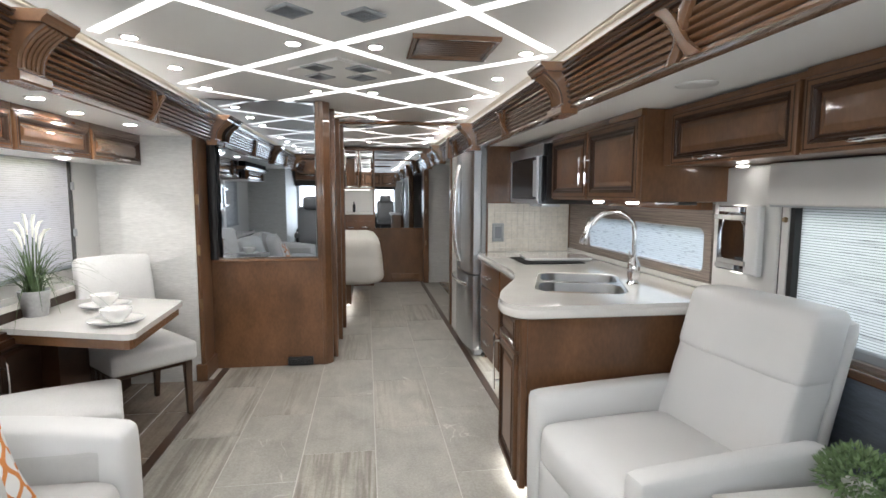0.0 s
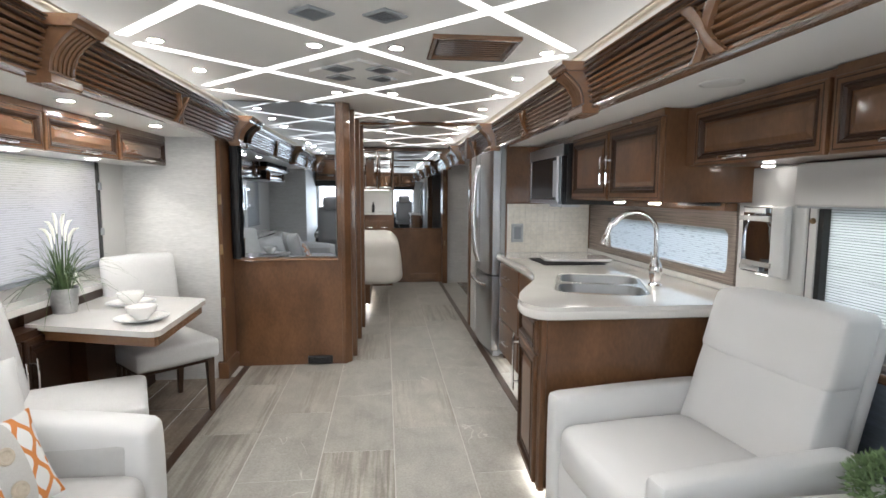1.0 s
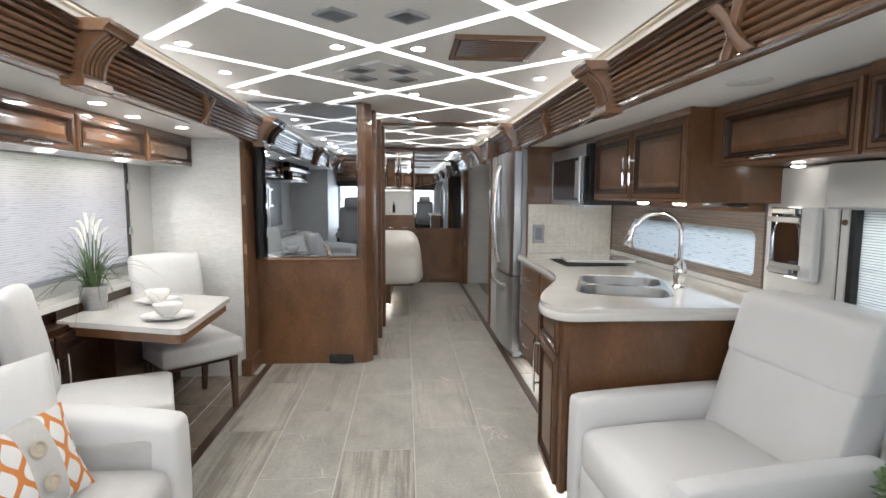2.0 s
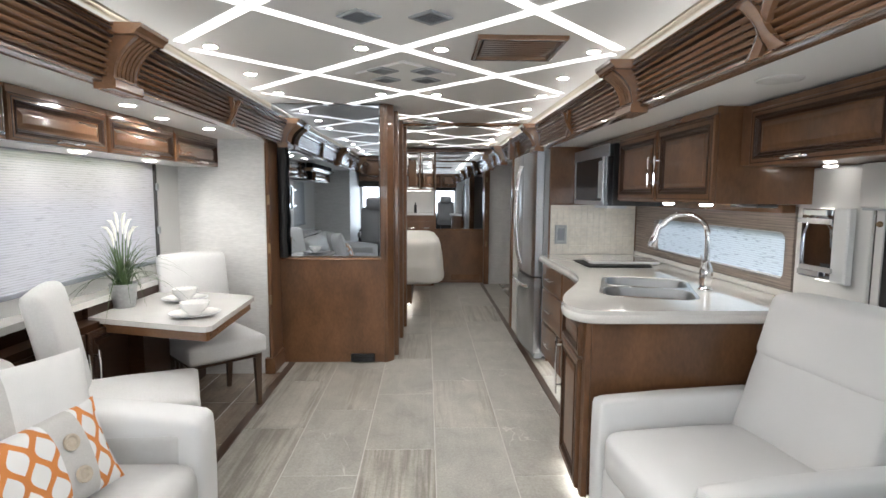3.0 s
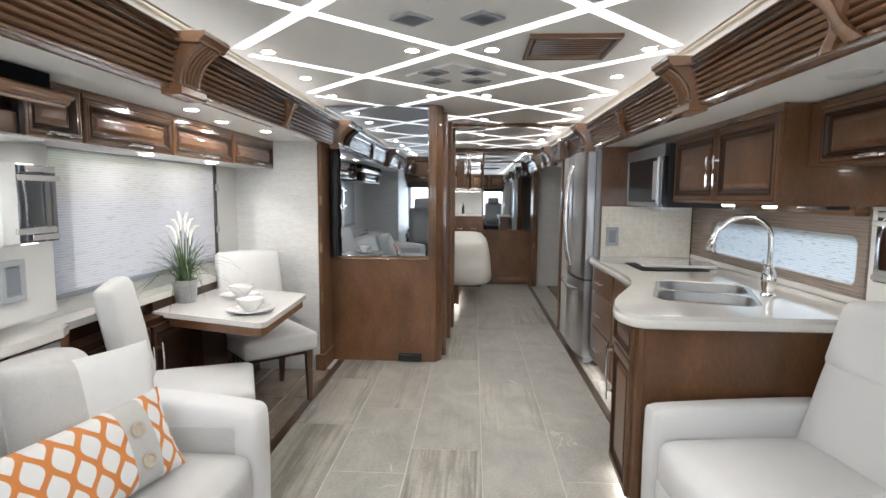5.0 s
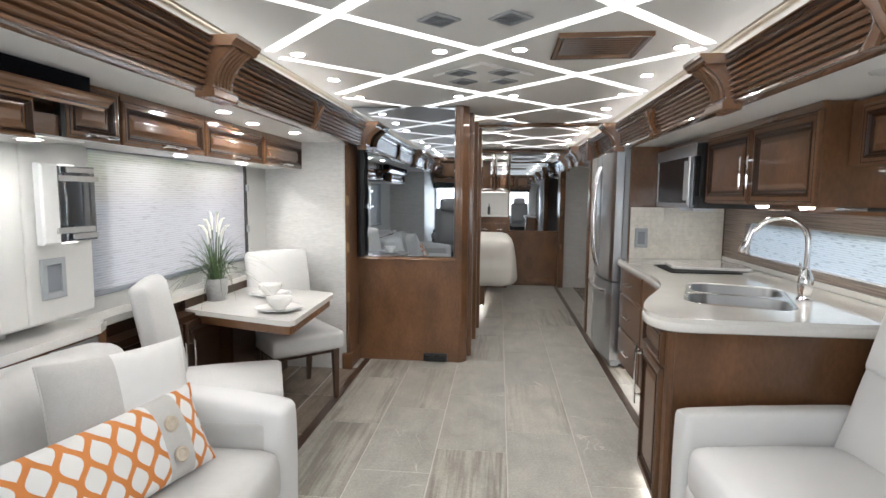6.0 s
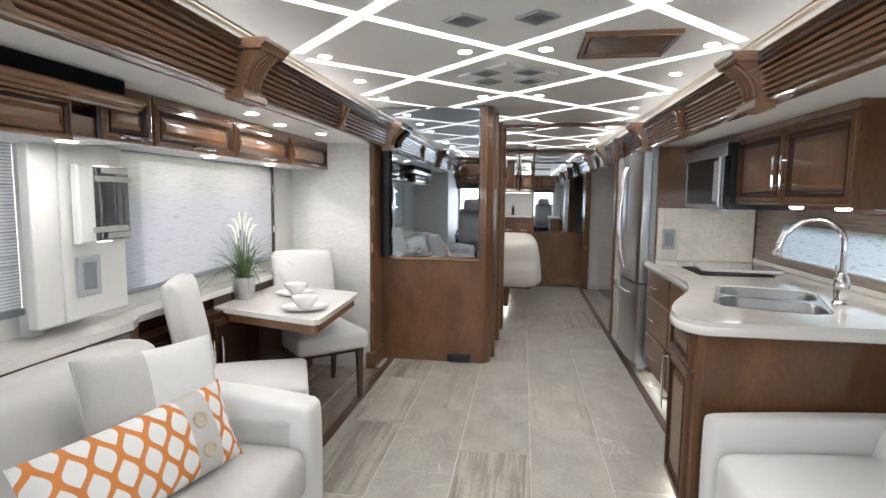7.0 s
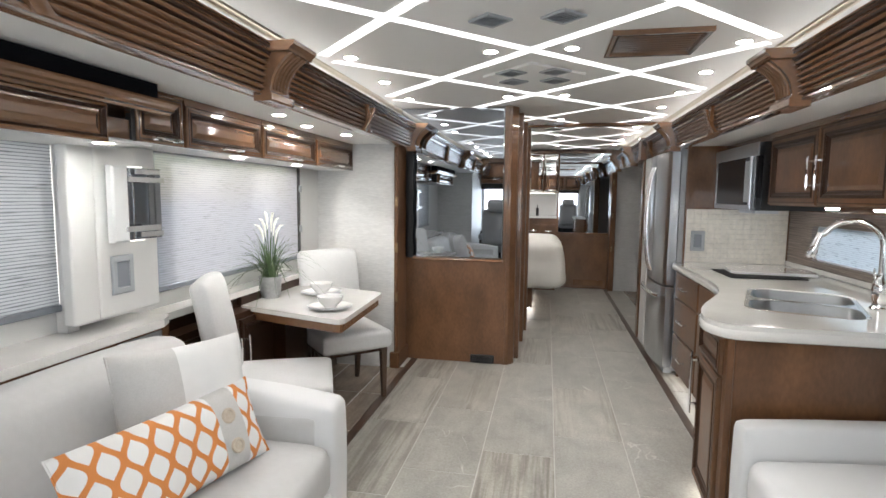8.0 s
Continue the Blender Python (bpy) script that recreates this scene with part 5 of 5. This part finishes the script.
for k in range(6):
    a = k * 1.05 + 0.3
    x, y, h = 0.035 * math.cos(a), 0.035 * math.sin(a), 0.44 + 0.08 * ((k * 7) % 3) / 2
    bm = B()
    tube(bm, [(x * 0.4, y * 0.4, 0.11), (x, y, h - 0.09)], 0.0025, 6)
    st = part("stem", bm, M_grass, pot)
    bm = B()
    tube(bm, [(x, y, h - 0.10), (x * 1.1, y * 1.1, h - 0.06), (x * 1.3, y * 1.3, h - 0.02), (x * 1.9, y * 1.9, h + 0.015), (x * 2.6, y * 2.6, h + 0.022)], [0.002, 0.005, 0.009, 0.008, 0.0012], 8)
    part("petal", bm, M_petal, st, "white lily flower", True)

# ---------- sofa ----------
sofa = thing("sofa", "white leather sofa with a rounded arm", "sofa")
for y0, y1 in ((0.05, 0.93), (0.94, 1.845)):
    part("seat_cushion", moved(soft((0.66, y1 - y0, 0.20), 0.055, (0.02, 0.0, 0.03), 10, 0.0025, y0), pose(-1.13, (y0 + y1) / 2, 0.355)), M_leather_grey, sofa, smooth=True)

    def recline(p):
        return Vector((p.x - 0.22 * (p.z + 0.2), p.y, p.z))
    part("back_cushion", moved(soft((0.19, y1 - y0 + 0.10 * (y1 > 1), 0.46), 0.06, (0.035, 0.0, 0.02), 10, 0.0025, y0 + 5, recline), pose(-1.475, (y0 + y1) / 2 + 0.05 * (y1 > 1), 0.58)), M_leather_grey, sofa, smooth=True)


def arm_shape(p):
    # the arm slopes down and rounds off towards its front
    f = max(0.0, (p.x + 0.36) / 0.72)
    return Vector((p.x, p.y, p.z - (0.045 * f ** 2 if p.z > 0 else 0)))


for y in (1.937, -0.05):
    part("arm", moved(soft((0.70, 0.175, 0.56), 0.038, (0.01, 0.01, 0.012), 10, 0.0015, y, arm_shape), pose(-1.16, y, 0.345)), M_leather, sofa, smooth=True)
for y, d in ((1.937, -1), (-0.05, 1)):
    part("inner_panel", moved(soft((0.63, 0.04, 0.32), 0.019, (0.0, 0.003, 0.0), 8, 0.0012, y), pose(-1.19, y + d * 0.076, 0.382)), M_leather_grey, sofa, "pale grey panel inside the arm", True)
part("base", bbox(-1.58, -0.80, 0.04, 1.84, 0.04, 0.26, bev=0.02, seg=2), M_leather, sofa)
for x in (-1.5, -0.86):
    for y in (0.0, 1.96):
        part("foot", bbox(x - 0.025, x + 0.025, y - 0.025, y + 0.025, 0.0, 0.07), M_wood_d, sofa)


def pillow(name, label, m, w, h, t, split, mats, seed):
    """A stuffed pillow in its own plane, u to the right and v up; faces beyond split (fraction along u) take the second material."""
    ob = thing(name, label, "pillow")
    ob.matrix_basis = m
    bm = B()
    n = 26
    grid = {}
    for s in (-1, 1):
        for i in range(n + 1):
            for j in range(n + 1):
                a, b = 2 * i / n - 1, 2 * j / n - 1
                edge = i in (0, n) or j in (0, n)
                if edge and s == 1 and (i, j, -1) in grid:
                    grid[i, j, 1] = grid[i, j, -1]
                    continue
                z = s * t / 2 * ((1 - abs(a) ** 2.6) * (1 - abs(b) ** 2.6)) ** 0.55
                u = a * w / 2 * (1 - 0.045 * (1 - b * b) * abs(a) ** 3)
                v = b * h / 2 * (1 - 0.06 * (1 - a * a) * abs(b) ** 3)
                wob = noise.noise(Vector((u * 7 + seed, v * 7, s * 3.0))) * 0.008
                grid[i, j, s] = bm.verts.new((u, v, z + (0 if edge else wob)))
    faces = {}
    for s in (-1, 1):
        for i in range(n):
            for j in range(n):
                f = bm.faces.new((grid[i, j, s], grid[i + 1, j, s], grid[i + 1, j + 1, s], grid[i, j + 1, s]))
                a = (i + 0.5) / n
                f.material_index = 1 if split[0] < a < split[1] else 0
    part("cover", bm, list(mats), ob, smooth=True)
    edge = [(w / 2 * (1 - 0.045 * (1 - b * b)), h / 2 * b) for b in [k / 6 - 1 for k in range(13)]]
    for d in (-1, 1):
        part("welt", tube(B(), [(d * u, v, 0.0) for u, v in edge], 0.0035, 6), mats[0] if d < 0 else mats[-1] if split[1] > 1 else mats[0], ob, smooth=True)
    return ob


pillow("square_pillow", "two-tone grey and white square pillow on the sofa", frame_axes((-1.20, 1.535, 0.70), (0.24, 0.32, 0.01), (-0.25, 0.14, 0.93)), 0.42, 0.40, 0.15, (0.48, 2), (M_linen, M_pillow), 1)
lum = frame_axes((-1.10, 1.355, 0.615), (0.2, 0.59, -0.02), (-0.11, 0.0, 0.24))
lp = pillow("lumbar_pillow", "white lumbar pillow with orange lattice print and buttoned grey band", lum, 0.66, 0.275, 0.13, (0.68, 0.86), (M_lattice, M_linen), 4)
for v in (0.045, -0.055):
    bt = part("button", moved(lathe(B(), [(0.001, 0.003), (0.014, 0.003), (0.018, 0.007), (0.023, 0.007), (0.025, 0.004), (0.025, 0.0)], sides=20), Matrix.Translation((0.165, v, 0.064))), M_button, lp, "pale wooden button", True)

# ---------- recliner ----------
rec = thing("recliner", "white leather recliner armchair", "armchair", at=(1.13, 1.775, 0), turn=-83)
# built facing -y; turned so that it looks across the coach


def tilt(p):
    return Vector((p.x * (1 - 0.06 * (p.z + 0.3)), p.y + 0.30 * (p.z + 0.30), p.z))


part("seat_cushion", moved(soft((0.585, 0.60, 0.19), 0.05, (0, 0.03, 0.025), 10, 0.0025, 2.0), pose(0, -0.09, 0.385)), M_leather, rec, smooth=True)
part("backrest", moved(soft((0.60, 0.17, 0.42), 0.03, (0, -0.012, 0.0), 10, 0.002, 7.0, tilt), pose(0, 0.205, 0.60)), M_leather, rec, smooth=True)
part("headrest", moved(soft((0.60, 0.17, 0.255), 0.035, (0, -0.010, 0.012), 10, 0.002, 9.0, lambda p: Vector((p.x * (1 - 0.05 * (p.z + 0.13)), p.y + 0.28 * p.z, p.z))), pose(0, 0.372, 0.885)), M_leather, rec, smooth=True)
part("back_shell", moved(soft((0.585, 0.06, 0.66), 0.025, (0, 0.015, 0.0), 8, 0, 0, lambda p: Vector((p.x * (1 - 0.05 * (p.z + 0.3)), p.y + 0.28 * p.z, p.z))), pose(0, 0.425, 0.64)), M_leather, rec, smooth=True)
for s in (-1, 1):
    part("arm", moved(soft((0.098, 0.72, 0.50), 0.024, (0.006, 0.008, 0.008), 8, 0.0015, s, lambda p: Vector((p.x, p.y, p.z + (0.02 * (p.y + 0.4) if p.z > 0 else 0)))), pose(s * 0.345, -0.035, 0.33)), M_leather, rec, smooth=True)
part("front_panel", moved(soft((0.57, 0.06, 0.26), 0.025, (0, 0.01, 0), 6), pose(0, -0.365, 0.20)), M_leather, rec, smooth=True)
part("base", bbox(-0.30, 0.30, -0.36, 0.30, 0.0, 0.12), M_black, rec)

# ---------- side table with box plant ----------
st = thing("side_table", "small white side table", "table", at=(1.23, 1.225, 0))
part("top", slab(round_rect(0.46, 0.24, 0.02), [], 0.50, 0.53), M_quartz, st)
part("leg", lathe(B(), [(0.12, 0), (0.12, 0.012), (0.03, 0.02), (0.025, 0.5)], sides=24, cap=True), M_chrome, st, smooth=True)
bx = thing("boxwood_plant", "green artificial boxwood tuft on the side table", "plant", at=(1.425, 1.275, 0.53))
part("pot", lathe(B(), [(0.001, 0), (0.04, 0), (0.045, 0.04), (0.04, 0.04), (0.001, 0.035)], sides=20), M_china, bx, smooth=True)
bm = B()
rng = random.Random(11)
for k in range(1100):
    d = Vector((rng.gauss(0, 1), rng.gauss(0, 1), rng.gauss(0.25, 0.9))).normalized()
    r = 0.098 * rng.uniform(0.55, 1.08)
    c = Vector((0, 0, 0.055)) + Vector((d.x * r, d.y * r, max(d.z, -0.4) * r * 0.8))
    out = (d + Vector((rng.gauss(0, 0.5), rng.gauss(0, 0.5), rng.gauss(0.3, 0.4)))).normalized()
    side = out.cross(Vector((rng.gauss(0, 1), rng.gauss(0, 1), rng.gauss(0, 1)))).normalized()
    nrm = out.cross(side)
    L, W = rng.uniform(0.016, 0.032), rng.uniform(0.004, 0.0075)
    p = [c, c + out * L * 0.4 + side * W, c + out * L, c + out * L * 0.4 - side * W, c + out * L * 0.45 - nrm * W * 0.35]
    vs = [bm.verts.new(q) for q in p]
    for f in ((0, 1, 4), (1, 2, 4), (2, 3, 4), (3, 0, 4)):
        bm.faces.new([vs[i] for i in f])
tagged(part("leaves", bm, M_leaf, bx), kind="stuff")

# ---------- bedroom ----------
bed = thing("bed", "bed with a cream quilted bedspread hanging over its foot", "bed")


def spread(p):
    wave = 0.028 * math.sin(p.y * 19) * max(0.0, 0.1 - p.z) * 3 + 0.026 * math.sin(p.x * 21) * max(0.0, 0.1 - p.z) * 3
    bulge = 0.07 * max(0.0, 0.12 - p.z) if p.x > 0.7 else 0
    return Vector((p.x + wave + bulge, p.y + wave - (0.04 if p.y < -0.5 and p.z < 0 else 0), p.z))


part("bedspread", moved(soft((2.04, 1.6, 0.54), 0.12, (0.04, 0.03, 0.035), 14, 0.006, 2.0, spread), pose(-0.86, 7.0, 0.615)), M_bed, bed, smooth=True)
part("platform", bbox(-1.88, -0.17, 6.3, 7.75, 0.10, 0.36), M_wood, bed)
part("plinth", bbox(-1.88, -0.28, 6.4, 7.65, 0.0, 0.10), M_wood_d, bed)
bl = thing("bed_light", "strip light glowing under the bed", "strip light")
part("diffuser", bbox(-0.215, -0.20, 6.32, 7.7, 0.085, 0.095), M_toe, bl)

rear = thing("rear_wardrobe", "brown wooden wardrobe front with a large tinted mirror", "wardrobe")
part("mirror", bbox(0.15, 0.90, YR - 0.03, YR - 0.022, 0.87, 2.07), M_mirror, rear, "large tinted mirror")
part("frame", bbox(0.12, 0.93, YR - 0.022, YR - 0.001, 0.02, 2.10), M_wood, rear)
part("mirror_sill", bbox(0.12, 0.93, YR - 0.045, YR - 0.022, 0.845, 0.868), M_wood_y, rear)
part("kick_block", bbox(0.40, 0.85, YR - 0.04, YR - 0.02, 0.05, 0.14, bev=0.004), M_wood_y, rear)
part("post", bbox(0.905, 0.985, YR - 0.16, YR - 0.05, 0.0, 2.0, bev=0.005), M_wood, rear)
for z in (0.6, 1.1, 1.6):
    part("hinge", bbox(0.93, 0.95, YR - 0.168, YR - 0.159, z, z + 0.08), M_brass, rear)

van = thing("bedroom_vanity", "brown wooden vanity with a white top and mirrored wall doors", "cabinet")
part("body", bbox(-0.9, 0.12, YR - 0.30, YR - 0.001, 0.0, 1.09), M_wood, van)
part("top", bbox(-0.9, 0.12, YR - 0.32, YR - 0.001, 1.092, 1.125, bev=0.004), M_quartz, van)
part("splash", bbox(-0.9, 0.12, YR - 0.02, YR - 0.002, 1.126, 1.47), M_white, van)
part("wall_unit", bbox(-0.9, 0.12, YR - 0.20, YR - 0.002, 1.472, 2.10), M_wood, van)
for x0 in (-0.70, -0.305, -0.085):
    part("mirror_door", moved(rings_mesh(0.205, 0.56, [(0, 0), (0, 0.012), (0.012, 0.015), (0.03, 0.010)]), frame_axes((x0, YR - 0.20, 1.49), (1, 0, 0), (0, 0, 1))), M_clearmirror, van)
for x0 in (-0.32, -0.10):
    d = part("drawer_front", moved(rings_mesh(0.205, 0.20, [(0, 0), (0, 0.014), (0.02, 0.018)]), frame_axes((x0, YR - 0.30, 0.80), (1, 0, 0), (0, 0, 1))), M_wood, van)
    pull(d, frame_axes((x0 + 0.10, YR - 0.318, 0.90), (1, 0, 0), (0, 0, 1)), 0.09)
vl = thing("vanity_light", "small strip light under the mirrored wall unit", "strip light")
part("diffuser", bbox(-0.8, 0.08, YR - 0.16, YR - 0.14, 1.462, 1.47), M_cove, vl)
bottle = tagged(new("soap_bottle", mesh_of("soap_bottle", lathe(B(), [(0.022, 0), (0.022, 0.11), (0.008, 0.125), (0.008, 0.16)], at=(-0.17, YR - 0.16, 1.126), sides=14, cap=True), M_black)), "small dark soap bottle on the vanity top", "bottle")
fixed("wall_bed_slide_end", bbox(0.99, RW, YR - 0.10, YR - 0.06, 0.0, 1.86), M_paper, "white textured wall at the end of the bedroom slide-out")
ward = thing("bedroom_wardrobe", "brown wooden wardrobe doors along the bedroom slide-out", "wardrobe")
part("body", bbox(1.30, RW, 5.7, 7.55, 0.80, 1.84), M_wood, ward)
for k in range(3):
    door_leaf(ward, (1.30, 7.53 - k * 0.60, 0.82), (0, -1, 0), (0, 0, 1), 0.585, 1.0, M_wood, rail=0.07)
low_b = thing("bedroom_dresser", "white-topped low dresser in the bedroom slide-out", "dresser")
part("body", bbox(1.42, RW, 5.7, 7.55, 0.0, 0.78), M_white, low_b)
tp = thing("touch_panel", "small lit touch screen on the white end panel", "screen")
part("case", bbox(1.0, 1.17, 5.262, 5.275, 1.36, 1.475, bev=0.003), M_black, tp)
part("screen", bbox(1.012, 1.158, 5.2755, 5.2775, 1.372, 1.463), M_screen, tp)
wall_plate("wall_socket", frame_axes((1.13, 5.262, 1.08), (-1, 0, 0), (0, 0, 1)), 0.08, 0.13, "dark switch plate on the white end panel")
fixed("wall_far_jamb", bbox(1.0, RW, 5.28, 5.32, 0.0, 1.80), M_white, "white wall between kitchen and bedroom slide-outs")

# ---------- driver's cab, seen in the mirrors ----------
def captain_chair(at, turn):
    t = thing("captain_chair", "grey vinyl captain's chair in the cab", "seat", "cab seats", at, turn)
    part("seat", moved(soft((0.54, 0.52, 0.16), 0.05, (0, 0.01, 0.02), 6), pose(0, 0, 0.52)), M_greyvinyl, t, smooth=True)
    part("backrest", moved(soft((0.54, 0.16, 0.62), 0.06, (0, 0.02, 0.01), 6), pose(0, -0.27, 0.88, -8)), M_greyvinyl, t, smooth=True)
    part("headrest", moved(soft((0.36, 0.13, 0.20), 0.05, (0, 0.01, 0.01), 6), pose(0, -0.33, 1.25, -8)), M_greyvinyl, t, smooth=True)
    for s in (-1, 1):
        part("armrest", moved(soft((0.08, 0.40, 0.09), 0.03, (0, 0, 0.005), 4), pose(s * 0.31, -0.03, 0.70)), M_greyvinyl, t, smooth=True)
    part("pedestal", bbox(-0.16, 0.16, -0.16, 0.16, 0.0, 0.45), M_black, t)
    return t


cs = captain_chair((-0.85, -0.70, 0), 180)
copy_thing(cs, pose(0.62, -0.70, 0, 0, 0, 180))
dash = thing("dashboard", "dark moulded dashboard under the windshield", "dashboard")
part("body", prism(B(), [(YF, 0.1), (YF + 0.4, 0.1), (YF + 0.45, 0.55), (YF + 0.3, 0.74), (YF, 0.76)], -1.28, 1.13, along_x), M_black, dash)
for k in range(4):
    oc = thing("cab_cabinet", "brown wooden overhead cabinet above the windshield", "cabinet", "cab cabinets")
    x0 = -1.26 + k * 0.59
    part("body", bbox(x0, x0 + 0.58, YF, YF + 0.50, 1.66, ZC - 0.01), M_wood, oc)
    door_leaf(oc, (x0 + 0.57, YF + 0.50, 1.70), (-1, 0, 0), (0, 0, 1), 0.56, 0.38, M_wood, rail=0.06, handle=(0.28, 0.03, False))
visor = thing("windshield_visor", "black visor hanging over the windshield", "visor")
part("board", bbox(-1.28, 1.0, YF + 0.02, YF + 0.30, 1.55, 1.655), M_black, visor)

# ---------- outside the windows ----------
fixed("backdrop_hedge", bbox(13.0, 13.6, -12, 22, -1.0, 0.75), M_hedge, "green hedge outside the window")

# ---------- floor tiles ----------
def tile_mesh(w, l, mat):
    bm = B()
    lo = [bm.verts.new(p) for p in ((0, 0, -0.006), (w, 0, -0.006), (w, l, -0.006), (0, l, -0.006))]
    mid = [bm.verts.new(p) for p in ((0, 0, -0.0012), (w, 0, -0.0012), (w, l, -0.0012), (0, l, -0.0012))]
    e = 0.0015
    up = [bm.verts.new(p) for p in ((e, e, 0), (w - e, e, 0), (w - e, l - e, 0), (e, l - e, 0))]
    for a, b in ((lo, mid), (mid, up)):
        for k in range(4):
            bm.faces.new((a[k], a[(k + 1) % 4], b[(k + 1) % 4], b[k]))
    bm.faces.new(up)
    return mesh_of("tile", bm, mat)


GAP = 0.005
cache = {}


def lay(parent, x0, x1, y0, y1, start, length, plain, veined=None, which=()):
    """Tiles of one row; those whose number is in which (counted from start) are veined."""
    k = math.floor((y0 - start) / length)
    while start + k * length < y1:
        a, b = max(y0, start + k * length), min(y1, start + (k + 1) * length)
        mat = veined if k in which else plain
        k += 1
        if b - a < 0.02:
            continue
        key = (round(x1 - x0, 3), round(b - a, 3), mat.name)
        if key not in cache:
            cache[key] = tile_mesh(x1 - x0 - GAP, b - a - GAP, mat)
        ob = new("tile", cache[key])
        ob.parent = parent
        ob.location = (x0 + GAP / 2, a + GAP / 2, 0)


for x0, x1, start, which in ((-1.085, -0.722, 3.10, (-4, -2, -1, 0, 1)), (-0.722, -0.335, 3.37, (-3, 0, 3)), (-0.335, 0.055, 2.82, (-3, -1, 2, 5)),
                             (0.055, 0.447, 3.09, (-2, 0, 3)), (0.447, 0.855, 2.53, (-2, 4)), (0.905, 1.15, 3.2, (1,))):
    lay(floor, x0, x1, YF, YR, start, 0.82, M_tile, M_tile_vein, which)
lay(floor, -1.30, -1.14, YS, YE + 0.04, 2.9, 0.61, M_slidetile)
lay(slide_floor_left, LW, -1.60, YS, YE, 3.2, 0.61, M_slidetile)
lay(slide_floor_left, -1.60, -1.30, YS, YE, 2.9, 0.61, M_slidetile)
